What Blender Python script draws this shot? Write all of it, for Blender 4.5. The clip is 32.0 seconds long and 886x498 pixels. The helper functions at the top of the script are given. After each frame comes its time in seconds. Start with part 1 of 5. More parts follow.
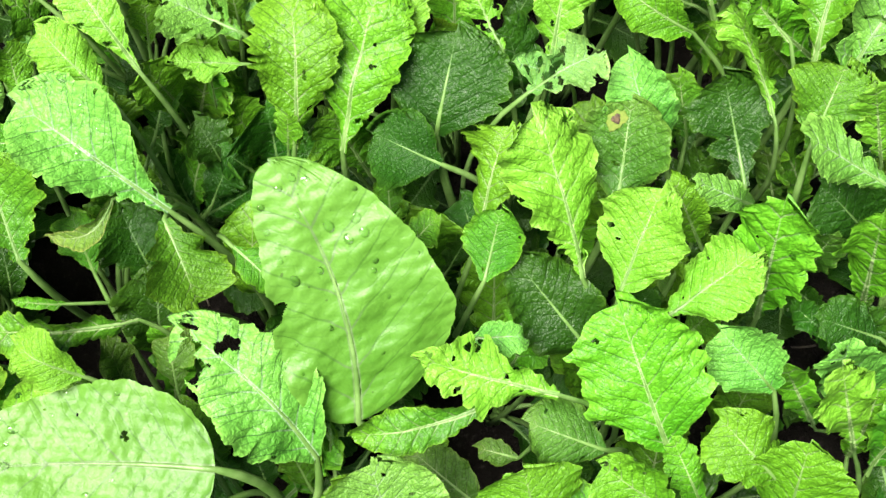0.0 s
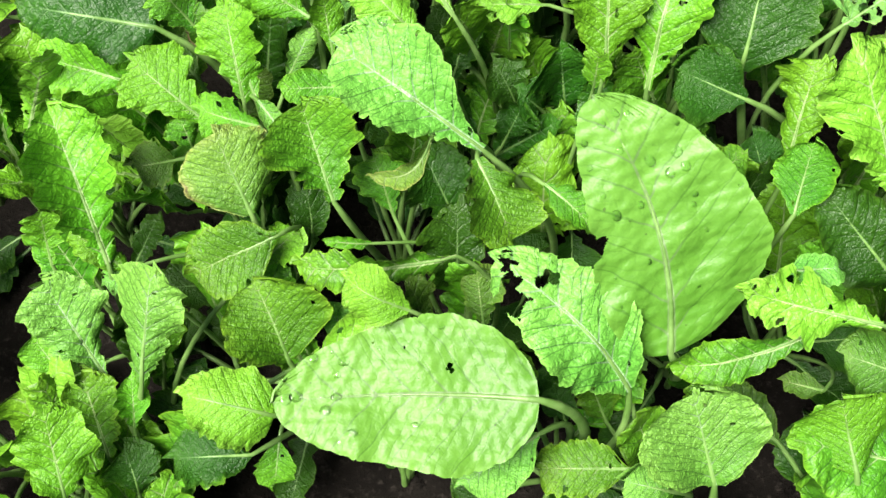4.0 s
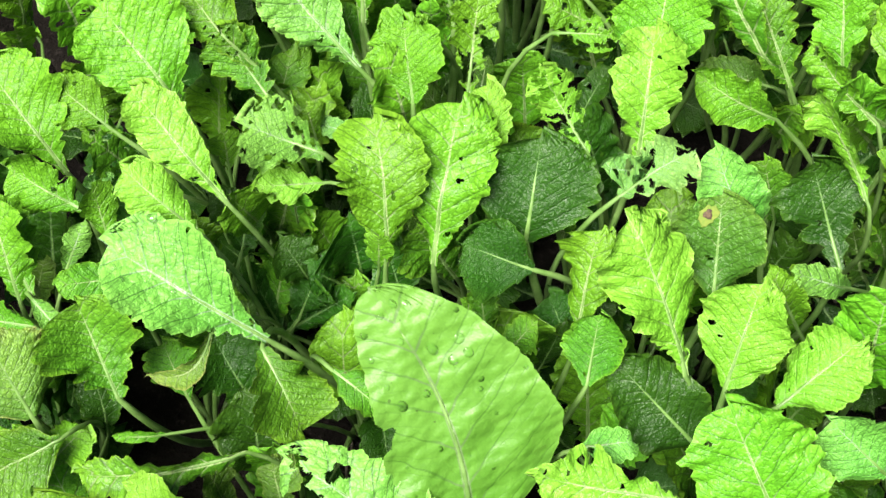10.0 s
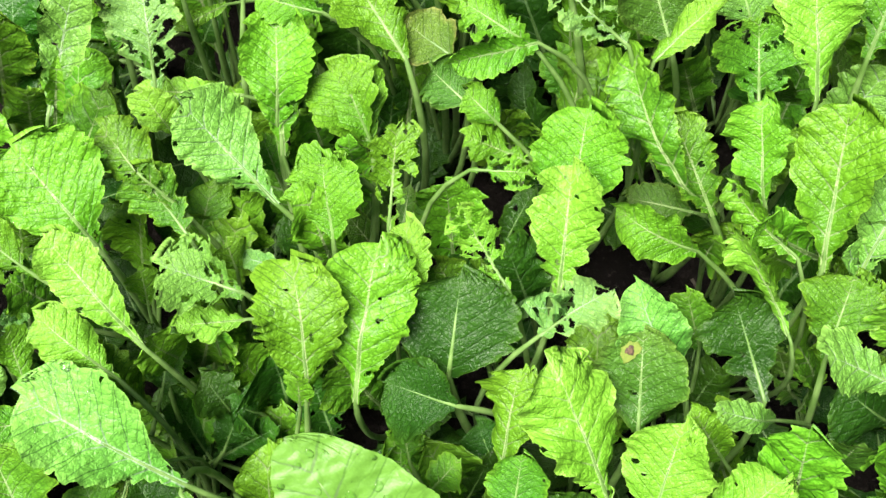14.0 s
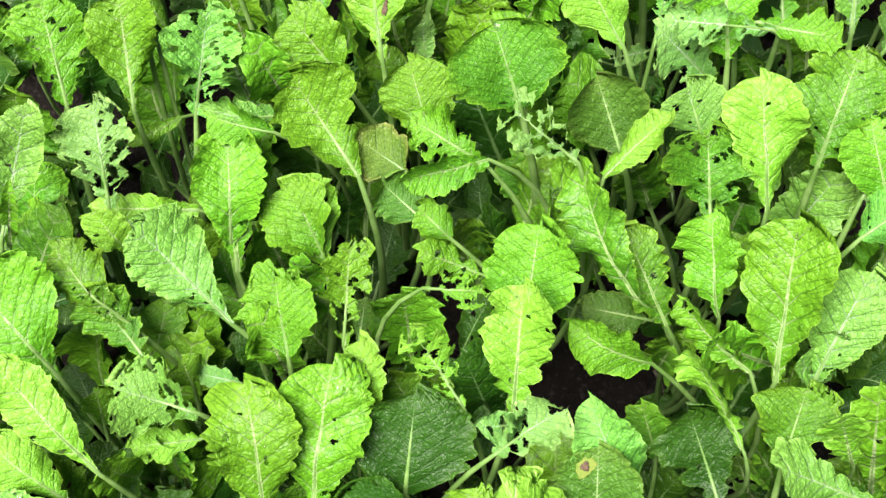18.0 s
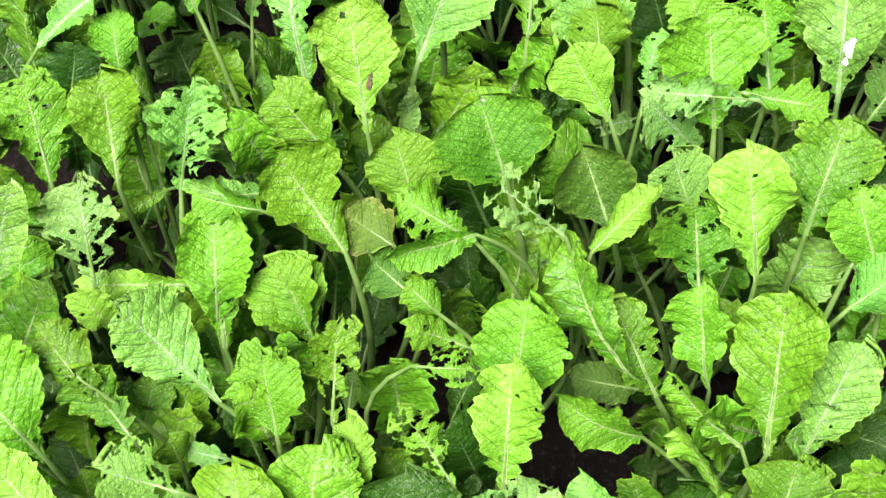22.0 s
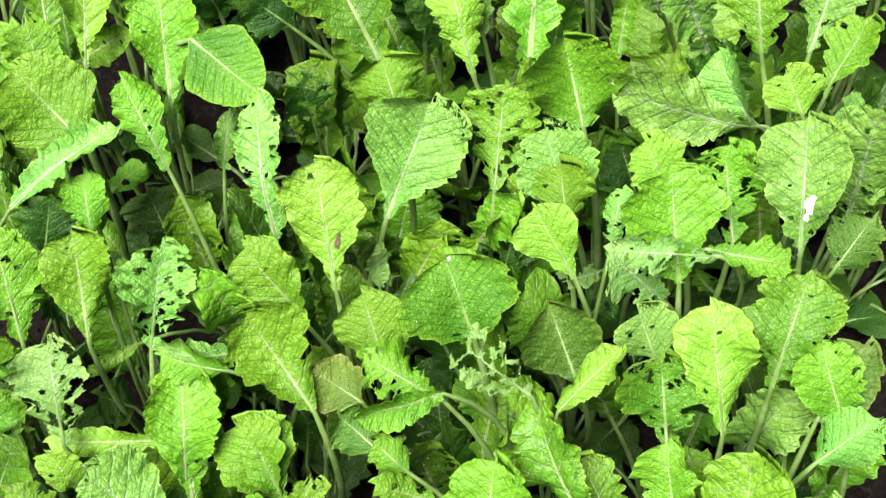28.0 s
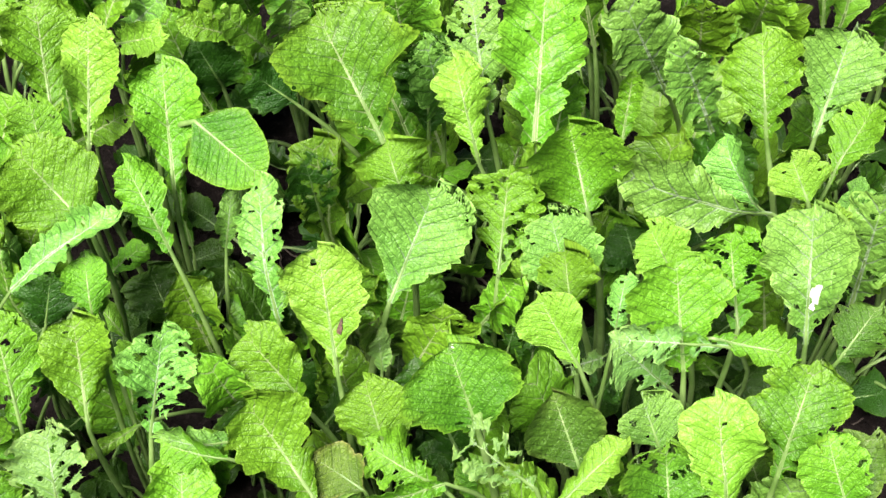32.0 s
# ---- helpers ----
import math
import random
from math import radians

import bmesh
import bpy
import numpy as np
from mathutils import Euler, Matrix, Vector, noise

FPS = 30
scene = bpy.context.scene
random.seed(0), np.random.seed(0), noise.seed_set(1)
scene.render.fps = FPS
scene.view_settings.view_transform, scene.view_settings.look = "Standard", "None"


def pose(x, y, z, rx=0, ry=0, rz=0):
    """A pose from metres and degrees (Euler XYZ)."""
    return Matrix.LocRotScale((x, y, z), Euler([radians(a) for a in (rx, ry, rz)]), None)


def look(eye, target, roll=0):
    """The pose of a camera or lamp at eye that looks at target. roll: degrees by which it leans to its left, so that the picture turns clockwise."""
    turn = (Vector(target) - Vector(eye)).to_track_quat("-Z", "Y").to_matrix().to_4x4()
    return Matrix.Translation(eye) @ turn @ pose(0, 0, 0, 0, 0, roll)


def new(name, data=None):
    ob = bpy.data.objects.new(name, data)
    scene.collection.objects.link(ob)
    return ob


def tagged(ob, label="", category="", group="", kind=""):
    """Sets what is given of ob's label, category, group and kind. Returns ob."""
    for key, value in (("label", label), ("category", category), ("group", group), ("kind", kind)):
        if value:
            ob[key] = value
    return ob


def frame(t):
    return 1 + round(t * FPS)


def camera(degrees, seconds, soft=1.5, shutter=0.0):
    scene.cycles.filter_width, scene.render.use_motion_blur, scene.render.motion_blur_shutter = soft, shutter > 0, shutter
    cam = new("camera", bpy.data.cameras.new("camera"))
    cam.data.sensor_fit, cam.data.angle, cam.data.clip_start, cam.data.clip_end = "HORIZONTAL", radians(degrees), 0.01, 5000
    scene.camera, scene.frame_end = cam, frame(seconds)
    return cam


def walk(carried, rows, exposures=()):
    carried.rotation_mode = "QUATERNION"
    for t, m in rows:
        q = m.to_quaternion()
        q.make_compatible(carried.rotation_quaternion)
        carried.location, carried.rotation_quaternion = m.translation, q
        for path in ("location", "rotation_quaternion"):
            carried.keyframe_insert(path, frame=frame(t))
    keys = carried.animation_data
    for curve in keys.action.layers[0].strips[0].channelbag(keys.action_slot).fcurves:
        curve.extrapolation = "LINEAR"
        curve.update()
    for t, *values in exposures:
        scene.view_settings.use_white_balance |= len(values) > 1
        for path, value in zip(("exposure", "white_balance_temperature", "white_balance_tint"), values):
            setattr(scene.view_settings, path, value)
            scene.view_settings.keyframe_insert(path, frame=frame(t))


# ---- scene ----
cam = camera(37.65, 32.0)
walk(cam, [
    (0.0, look((0.0006, -0.1479, 0.8937), (-0.0224, 0.2694, -0.0148), 1.53)),
    (0.5, look((-0.0203, -0.1516, 0.8992), (-0.0582, 0.2594, -0.0117), -0.66)),
    (1.0, look((-0.0407, -0.1571, 0.9026), (-0.0964, 0.2493, -0.0094), -3.11)),
    (1.5, look((-0.0612, -0.1633, 0.9048), (-0.1341, 0.2335, -0.0102), -5.59)),
    (2.0, look((-0.0860, -0.1635, 0.9104), (-0.1731, 0.2190, -0.0095), -7.89)),
    (2.5, look((-0.1000, -0.1660, 0.9122), (-0.2040, 0.2092, -0.0088), -10.35)),
    (4.5, look((-0.1155, -0.1794, 0.9017), (-0.2175, 0.2056, -0.0155), -9.97)),
    (5.0, look((-0.1026, -0.1690, 0.9016), (-0.1976, 0.2152, -0.0168), -9.35)),
    (5.5, look((-0.0915, -0.1620, 0.8999), (-0.1783, 0.2260, -0.0176), -8.44)),
    (6.0, look((-0.0821, -0.1553, 0.9012), (-0.1631, 0.2368, -0.0151), -7.90)),
    (6.5, look((-0.0770, -0.1528, 0.9013), (-0.1518, 0.2482, -0.0116), -7.23)),
    (7.0, look((-0.0665, -0.1490, 0.9027), (-0.1401, 0.2603, -0.0067), -7.21)),
    (7.5, look((-0.0646, -0.1390, 0.9087), (-0.1318, 0.2722, -0.0004), -6.71)),
    (8.0, look((-0.0620, -0.1338, 0.9098), (-0.1226, 0.2814, 0.0021), -6.19)),
    (8.5, look((-0.0546, -0.1282, 0.9069), (-0.1073, 0.2942, 0.0020), -5.45)),
    (9.0, look((-0.0543, -0.1161, 0.9107), (-0.0976, 0.3055, 0.0049), -4.69)),
    (9.5, look((-0.0524, -0.1025, 0.9141), (-0.0881, 0.3183, 0.0076), -4.06)),
    (10.0, look((-0.0525, -0.0925, 0.9170), (-0.0817, 0.3269, 0.0097), -3.49)),
    (10.5, look((-0.0498, -0.0843, 0.9174), (-0.0759, 0.3368, 0.0108), -3.19)),
    (11.0, look((-0.0468, -0.0736, 0.9194), (-0.0693, 0.3474, 0.0127), -2.80)),
    (11.5, look((-0.0416, -0.0655, 0.9223), (-0.0643, 0.3560, 0.0157), -2.86)),
    (12.0, look((-0.0392, -0.0633, 0.9240), (-0.0604, 0.3636, 0.0200), -2.73)),
    (12.5, look((-0.0334, -0.0595, 0.9263), (-0.0544, 0.3738, 0.0253), -2.80)),
    (13.0, look((-0.0235, -0.0506, 0.9286), (-0.0443, 0.3861, 0.0292), -2.93)),
    (13.5, look((-0.0221, -0.0409, 0.9324), (-0.0353, 0.3964, 0.0332), -2.19)),
    (14.0, look((-0.0225, -0.0343, 0.9357), (-0.0303, 0.4075, 0.0386), -1.68)),
    (14.5, look((-0.0175, -0.0308, 0.9394), (-0.0238, 0.4178, 0.0457), -1.62)),
    (16.5, look((-0.0077, -0.0038, 0.9506), (-0.0089, 0.4536, 0.0613), -1.65)),
    (17.0, look((-0.0061, 0.0055, 0.9553), (-0.0060, 0.4597, 0.0644), -1.59)),
    (17.5, look((-0.0059, 0.0067, 0.9580), (-0.0026, 0.4654, 0.0694), -1.28)),
    (18.0, look((-0.0026, 0.0102, 0.9606), (0.0008, 0.4711, 0.0732), -1.34)),
    (18.5, look((-0.0005, 0.0120, 0.9620), (0.0028, 0.4768, 0.0766), -1.42)),
    (19.0, look((0.0007, 0.0140, 0.9636), (0.0054, 0.4816, 0.0797), -1.32)),
    (19.5, look((-0.0005, 0.0185, 0.9659), (0.0066, 0.4858, 0.0818), -1.16)),
    (20.0, look((-0.0022, 0.0273, 0.9686), (0.0064, 0.4912, 0.0827), -1.09)),
    (20.5, look((-0.0008, 0.0326, 0.9678), (0.0084, 0.4981, 0.0828), -1.15)),
    (21.0, look((0.0013, 0.0372, 0.9698), (0.0088, 0.5025, 0.0847), -1.38)),
    (21.5, look((0.0011, 0.0412, 0.9728), (0.0109, 0.5069, 0.0879), -1.24)),
    (22.0, look((0.0015, 0.0454, 0.9749), (0.0112, 0.5132, 0.0911), -1.39)),
    (22.5, look((0.0031, 0.0516, 0.9784), (0.0118, 0.5202, 0.0950), -1.59)),
    (23.0, look((0.0052, 0.0549, 0.9828), (0.0134, 0.5263, 0.1009), -1.76)),
    (23.5, look((0.0104, 0.0553, 0.9837), (0.0188, 0.5350, 0.1063), -1.79)),
    (24.0, look((0.0122, 0.0603, 0.9888), (0.0228, 0.5430, 0.1131), -1.61)),
    (24.5, look((0.0154, 0.0630, 0.9909), (0.0235, 0.5495, 0.1173), -1.93)),
    (25.0, look((0.0170, 0.0702, 0.9935), (0.0250, 0.5613, 0.1224), -1.95)),
    (25.5, look((0.0177, 0.0708, 0.9931), (0.0276, 0.5696, 0.1264), -1.83)),
    (27.5, look((0.0183, 0.0764, 0.9992), (0.0364, 0.5968, 0.1455), -1.19)),
    (28.0, look((0.0199, 0.0819, 1.0036), (0.0362, 0.6021, 0.1497), -1.32)),
    (28.5, look((0.0203, 0.0822, 1.0039), (0.0363, 0.6083, 0.1536), -1.26)),
    (29.0, look((0.0202, 0.0845, 1.0062), (0.0345, 0.6116, 0.1565), -1.27)),
    (29.5, look((0.0240, 0.0877, 1.0078), (0.0345, 0.6163, 0.1590), -1.56)),
    (30.0, look((0.0214, 0.0919, 1.0105), (0.0357, 0.6207, 0.1618), -1.20)),
    (30.5, look((0.0244, 0.0936, 1.0092), (0.0370, 0.6264, 0.1630), -1.32)),
    (31.0, look((0.0237, 0.0946, 1.0088), (0.0383, 0.6327, 0.1660), -1.15)),
    (31.5, look((0.0215, 0.1050, 1.0114), (0.0371, 0.6422, 0.1680), -1.07)),
    (32.0, look((0.0181, 0.1109, 1.0159), (0.0372, 0.6535, 0.1761), -0.71)),
], [(0.0, 1.52, 6500, 6), (10.0, 1.52, 6500, 9), (20.0, 1.52, 6500, 16), (32.0, 1.52, 6500, 23)])
# ---- end of walk ----
# ---- light ----
world = bpy.data.worlds.new("sky")
scene.world = world
world.use_nodes = True
wn = world.node_tree.nodes
sky = wn.new("ShaderNodeTexSky")
sky.sky_type, sky.sun_disc = "NISHITA", False
sky.sun_elevation, sky.sun_rotation = radians(67), radians(-135)
sky.air_density, sky.dust_density = 1.0, 4.0
world.node_tree.links.new(sky.outputs[0], wn["Background"].inputs[0])
wn["Background"].inputs[1].default_value = 0.03
sun = new("sun", bpy.data.lights.new("sun", "SUN"))
sun.data.energy, sun.data.angle, sun.data.color = 4.9, radians(34), (1.0, 0.97, 0.88)
sun.matrix_world = look((-0.30, -0.30, 1.0), (0, 0, 0))


# ---- materials ----
def nodes_of(name):
    m = bpy.data.materials.new(name)
    m.use_nodes = True
    t = m.node_tree
    return m, t, t.nodes["Principled BSDF"]


def math_node(t, op, a, b=None, c=None):
    n = t.nodes.new("ShaderNodeMath")
    n.operation = op
    for i, v in enumerate((a, b, c)):
        if v is None:
            continue
        if isinstance(v, (int, float)):
            n.inputs[i].default_value = v
        else:
            t.links.new(v, n.inputs[i])
    return n.outputs[0]


def noise_node(t, vector, scale, detail=3, rough=0.55):
    n = t.nodes.new("ShaderNodeTexNoise")
    n.inputs["Scale"].default_value, n.inputs["Detail"].default_value, n.inputs["Roughness"].default_value = scale, detail, rough
    t.links.new(vector, n.inputs["Vector"])
    return n.outputs["Fac"]


def mix_colour(t, fac, a, b, blend="MIX"):
    n = t.nodes.new("ShaderNodeMix")
    n.data_type, n.blend_type = "RGBA", blend
    for socket, v in ((n.inputs["Factor"], fac), (n.inputs["A"], a), (n.inputs["B"], b)):
        if isinstance(v, tuple):
            socket.default_value = (*v, 1)
        elif isinstance(v, (int, float)):
            socket.default_value = v
        else:
            t.links.new(v, socket)
    return n.outputs["Result"]


def ramp(t, v, lo, hi):
    n = t.nodes.new("ShaderNodeMapRange")
    n.interpolation_type = "SMOOTHSTEP"
    t.links.new(v, n.inputs["Value"])
    n.inputs["From Min"].default_value, n.inputs["From Max"].default_value = lo, hi
    return n.outputs["Result"]


def leaf_material(name, deep, light, edge, vein, rib, gloss=0.42, through_light=0.13, brown=0.0, pucker=1.0, vary=1.0):
    """Blade of a leaf: blistered tissue between a pale midrib and a net of darker sunken veins, with a paler thin rim."""
    m, t, b = nodes_of(name)
    ob = t.nodes.new("ShaderNodeTexCoord").outputs["Object"]

    def layer(which):
        n = t.nodes.new("ShaderNodeUVMap")
        n.uv_map = which
        sep = t.nodes.new("ShaderNodeSeparateXYZ")
        t.links.new(n.outputs[0], sep.inputs[0])
        return n.outputs[0], sep.outputs[0], sep.outputs[1]

    _, side, along = layer("blade")
    ribs, rx, ry = layer("ribs")
    rim_d = math_node(t, "ABSOLUTE", math_node(t, "SUBTRACT", side, 0.5))
    across = math_node(t, "ABSOLUTE", rx)
    wob = noise_node(t, ob, 38, 2)
    wob2 = noise_node(t, ob, 120, 2)
    fine = noise_node(t, ob, 520, 3)
    big = noise_node(t, ob, 20, 3)
    rnd = t.nodes.new("ShaderNodeObjectInfo").outputs["Random"]
    own = t.nodes.new("ShaderNodeVectorMath")
    own.operation = "ADD"
    t.links.new(ribs, own.inputs[0])
    t.links.new(math_node(t, "MULTIPLY", rnd, 61.0), own.inputs[1])
    # side veins leave the midrib at a slant; each forks further out
    bent = math_node(t, "MULTIPLY", math_node(t, "SUBTRACT", wob, 0.5), 0.55)
    phase = math_node(t, "ADD", math_node(t, "SUBTRACT", ry, math_node(t, "MULTIPLY", math_node(t, "POWER", across, 0.9), 0.95)), bent)
    tri = math_node(t, "ABSOLUTE", math_node(t, "SUBTRACT", math_node(t, "FRACT", phase), 0.5))
    thick = math_node(t, "MAXIMUM", math_node(t, "MULTIPLY_ADD", across, -0.016, 0.056), 0.026)
    veins = math_node(t, "SUBTRACT", 1.0, ramp(t, math_node(t, "DIVIDE", tri, thick), 0.35, 1.25))
    fork = math_node(t, "ADD", math_node(t, "MULTIPLY_ADD", ry, 2.0, math_node(t, "MULTIPLY", across, -1.1)), math_node(t, "MULTIPLY", bent, 2.2))
    tri2 = math_node(t, "ABSOLUTE", math_node(t, "SUBTRACT", math_node(t, "FRACT", fork), 0.5))
    veins2 = math_node(t, "MULTIPLY", math_node(t, "SUBTRACT", 1.0, ramp(t, tri2, 0.012, 0.07)), ramp(t, across, 0.35, 0.8))

    def cells(scale, push):
        vor = t.nodes.new("ShaderNodeTexVoronoi")
        vor.feature = "DISTANCE_TO_EDGE"
        vor.inputs["Scale"].default_value = scale
        warped = t.nodes.new("ShaderNodeVectorMath")
        warped.operation = "MULTIPLY_ADD"
        noi = t.nodes.new("ShaderNodeTexNoise")
        noi.inputs["Scale"].default_value = 3.5
        t.links.new(own.outputs[0], noi.inputs["Vector"])
        t.links.new(noi.outputs["Color"], warped.inputs[0])
        warped.inputs[1].default_value = (push, push, push)
        t.links.new(own.outputs[0], warped.inputs[2])
        t.links.new(warped.outputs[0], vor.inputs["Vector"])
        return vor.outputs["Distance"]

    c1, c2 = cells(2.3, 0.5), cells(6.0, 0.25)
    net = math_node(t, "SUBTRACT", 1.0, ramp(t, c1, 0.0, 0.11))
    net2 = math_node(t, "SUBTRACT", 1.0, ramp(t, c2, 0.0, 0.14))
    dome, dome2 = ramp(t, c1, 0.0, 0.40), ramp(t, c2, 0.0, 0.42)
    # greener and painted with shade towards the stalk, paler where the blade is youngest
    shade_and_age = math_node(t, "ADD", math_node(t, "MULTIPLY", along, 0.8), math_node(t, "MULTIPLY", big, 0.8))
    c = mix_colour(t, ramp(t, shade_and_age, 0.40, 1.05), deep, light)
    c = mix_colour(t, math_node(t, "MULTIPLY", ramp(t, wob2, 0.42, 0.72), 0.45), c, light)
    # creases between the blisters darken: shade of the relief put into the colour
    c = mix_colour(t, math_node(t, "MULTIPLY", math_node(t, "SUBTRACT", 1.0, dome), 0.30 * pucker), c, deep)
    rim = ramp(t, math_node(t, "ADD", rim_d, math_node(t, "MULTIPLY", math_node(t, "SUBTRACT", wob, 0.5), 0.25)), 0.36, 0.52)
    c = mix_colour(t, math_node(t, "MULTIPLY", rim, 0.5), c, edge)
    tipv = ramp(t, math_node(t, "ADD", along, math_node(t, "MULTIPLY", math_node(t, "SUBTRACT", big, 0.5), 0.5)), 0.72, 1.05)
    c = mix_colour(t, math_node(t, "MULTIPLY", tipv, 0.45), c, edge)
    c = mix_colour(t, math_node(t, "MULTIPLY", net2, 0.22 * pucker), c, vein)
    c = mix_colour(t, math_node(t, "MULTIPLY", net, 0.42 * pucker), c, vein)
    c = mix_colour(t, math_node(t, "MULTIPLY", veins2, 0.55 * pucker), c, vein)
    c = mix_colour(t, math_node(t, "MULTIPLY", veins, 0.3 + 0.45 * pucker), c, vein)
    pale_vein = math_node(t, "MULTIPLY", veins, math_node(t, "SUBTRACT", 1.0, ramp(t, across, 0.15, 0.7)))
    c = mix_colour(t, math_node(t, "MULTIPLY", pale_vein, 0.55), c, rib)
    spots = ramp(t, noise_node(t, ob, 260, 1), 0.75, 0.80)
    c = mix_colour(t, math_node(t, "MULTIPLY", spots, 0.6), c, (0.025, 0.04, 0.01))
    if brown:
        dry = math_node(t, "ADD", math_node(t, "MULTIPLY", rim, 0.8), math_node(t, "MULTIPLY", big, 2.0))
        patch = ramp(t, dry, 2.0 - brown * 0.6, 2.15 - brown * 0.6)
        c = mix_colour(t, patch, c, mix_colour(t, ramp(t, wob2, 0.35, 0.65), (0.055, 0.032, 0.014), (0.19, 0.15, 0.075)))
    thin_rim = ramp(t, rim_d, 0.468, 0.498)
    c = mix_colour(t, math_node(t, "MULTIPLY", thin_rim, 0.55), c, edge)
    taper = math_node(t, "MAXIMUM", math_node(t, "MULTIPLY_ADD", along, -0.12, 0.12), 0.012)
    ribm = math_node(t, "SUBTRACT", 1.0, ramp(t, math_node(t, "DIVIDE", across, taper), 0.7, 1.4))
    c = mix_colour(t, math_node(t, "MULTIPLY", ribm, math_node(t, "SUBTRACT", 1.0, math_node(t, "MULTIPLY", ramp(t, along, 0.55, 0.95), 0.7))), c, rib)
    hsv = t.nodes.new("ShaderNodeHueSaturation")
    t.links.new(c, hsv.inputs["Color"])
    t.links.new(math_node(t, "MULTIPLY_ADD", rnd, 0.020 * vary, 0.5 - 0.010 * vary), hsv.inputs["Hue"])
    t.links.new(math_node(t, "MULTIPLY_ADD", rnd, 0.30 * vary, 1.0 - 0.15 * vary), hsv.inputs["Value"])
    c = hsv.outputs[0]
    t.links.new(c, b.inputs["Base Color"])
    b.inputs["Specular IOR Level"].default_value = 0.27
    t.links.new(math_node(t, "MULTIPLY_ADD", fine, 0.25, gloss - 0.12), b.inputs["Roughness"])
    groove = math_node(t, "SUBTRACT", 1.0, ramp(t, tri, 0.0, 0.14))
    h = math_node(t, "MULTIPLY", dome, 0.34 * pucker)
    h = math_node(t, "ADD", h, math_node(t, "MULTIPLY", dome2, 0.12 * pucker))
    h = math_node(t, "ADD", h, math_node(t, "MULTIPLY", groove, -0.22 * pucker))
    h = math_node(t, "ADD", h, math_node(t, "MULTIPLY", veins2, -0.12 * pucker))
    h = math_node(t, "ADD", h, math_node(t, "MULTIPLY", wob2, 0.25 * pucker))
    h = math_node(t, "ADD", h, math_node(t, "MULTIPLY", fine, 0.08))
    bump = t.nodes.new("ShaderNodeBump")
    bump.inputs["Strength"].default_value, bump.inputs["Distance"].default_value = 0.65, 0.0022
    t.links.new(h, bump.inputs["Height"])
    t.links.new(bump.outputs[0], b.inputs["Normal"])
    glow = t.nodes.new("ShaderNodeBsdfTranslucent")
    t.links.new(c, glow.inputs["Color"])
    t.links.new(bump.outputs[0], glow.inputs["Normal"])
    mixed = t.nodes.new("ShaderNodeMixShader")
    mixed.inputs[0].default_value = through_light
    t.links.new(b.outputs[0], mixed.inputs[1])
    t.links.new(glow.outputs[0], mixed.inputs[2])
    t.links.new(mixed.outputs[0], t.nodes["Material Output"].inputs["Surface"])
    return m


RIB = (0.24, 0.33, 0.135)
LEAF = {
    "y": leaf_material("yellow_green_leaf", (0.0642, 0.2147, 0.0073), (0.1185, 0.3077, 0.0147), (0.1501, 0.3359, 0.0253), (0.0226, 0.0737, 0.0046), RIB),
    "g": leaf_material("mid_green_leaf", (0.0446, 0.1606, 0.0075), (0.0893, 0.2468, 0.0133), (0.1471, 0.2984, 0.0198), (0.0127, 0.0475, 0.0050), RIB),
    # truly dark leaves, and low inner leaves with shade put into their green
    "d": leaf_material("dark_and_shaded_leaf", (0.0124, 0.0526, 0.0030), (0.0247, 0.0875, 0.0050), (0.0464, 0.1208, 0.0089), (0.0090, 0.0350, 0.0045), (0.1000, 0.1900, 0.0600), gloss=0.40),
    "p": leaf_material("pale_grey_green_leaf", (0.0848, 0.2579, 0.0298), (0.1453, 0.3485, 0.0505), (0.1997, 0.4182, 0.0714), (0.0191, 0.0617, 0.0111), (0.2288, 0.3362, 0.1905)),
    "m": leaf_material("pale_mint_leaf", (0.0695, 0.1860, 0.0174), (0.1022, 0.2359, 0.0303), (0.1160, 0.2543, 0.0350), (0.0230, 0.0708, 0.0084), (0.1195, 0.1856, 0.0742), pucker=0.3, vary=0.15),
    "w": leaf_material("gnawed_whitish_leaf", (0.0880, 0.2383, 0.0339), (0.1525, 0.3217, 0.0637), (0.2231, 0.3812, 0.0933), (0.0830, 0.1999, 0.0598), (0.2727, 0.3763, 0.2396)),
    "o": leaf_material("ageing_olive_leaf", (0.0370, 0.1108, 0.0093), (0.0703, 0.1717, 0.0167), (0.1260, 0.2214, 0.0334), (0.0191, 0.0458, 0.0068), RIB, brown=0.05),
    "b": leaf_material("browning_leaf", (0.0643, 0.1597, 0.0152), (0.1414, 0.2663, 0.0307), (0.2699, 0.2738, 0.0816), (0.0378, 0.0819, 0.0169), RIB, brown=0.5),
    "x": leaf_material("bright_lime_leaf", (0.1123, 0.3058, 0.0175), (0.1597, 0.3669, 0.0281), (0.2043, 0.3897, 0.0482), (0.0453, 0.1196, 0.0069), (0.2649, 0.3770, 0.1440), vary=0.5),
}


def stalk_material():
    m, t, b = nodes_of("leaf_stalk")
    ob = t.nodes.new("ShaderNodeTexCoord").outputs["Object"]
    n = noise_node(t, ob, 60, 4)
    c = mix_colour(t, ramp(t, n, 0.3, 0.7), (0.075, 0.155, 0.028), (0.15, 0.255, 0.07))
    t.links.new(c, b.inputs["Base Color"])
    b.inputs["Roughness"].default_value = 0.45
    bump = t.nodes.new("ShaderNodeBump")
    bump.inputs["Strength"].default_value, bump.inputs["Distance"].default_value = 0.4, 0.001
    t.links.new(noise_node(t, ob, 300, 3), bump.inputs["Height"])
    t.links.new(bump.outputs[0], b.inputs["Normal"])
    return m


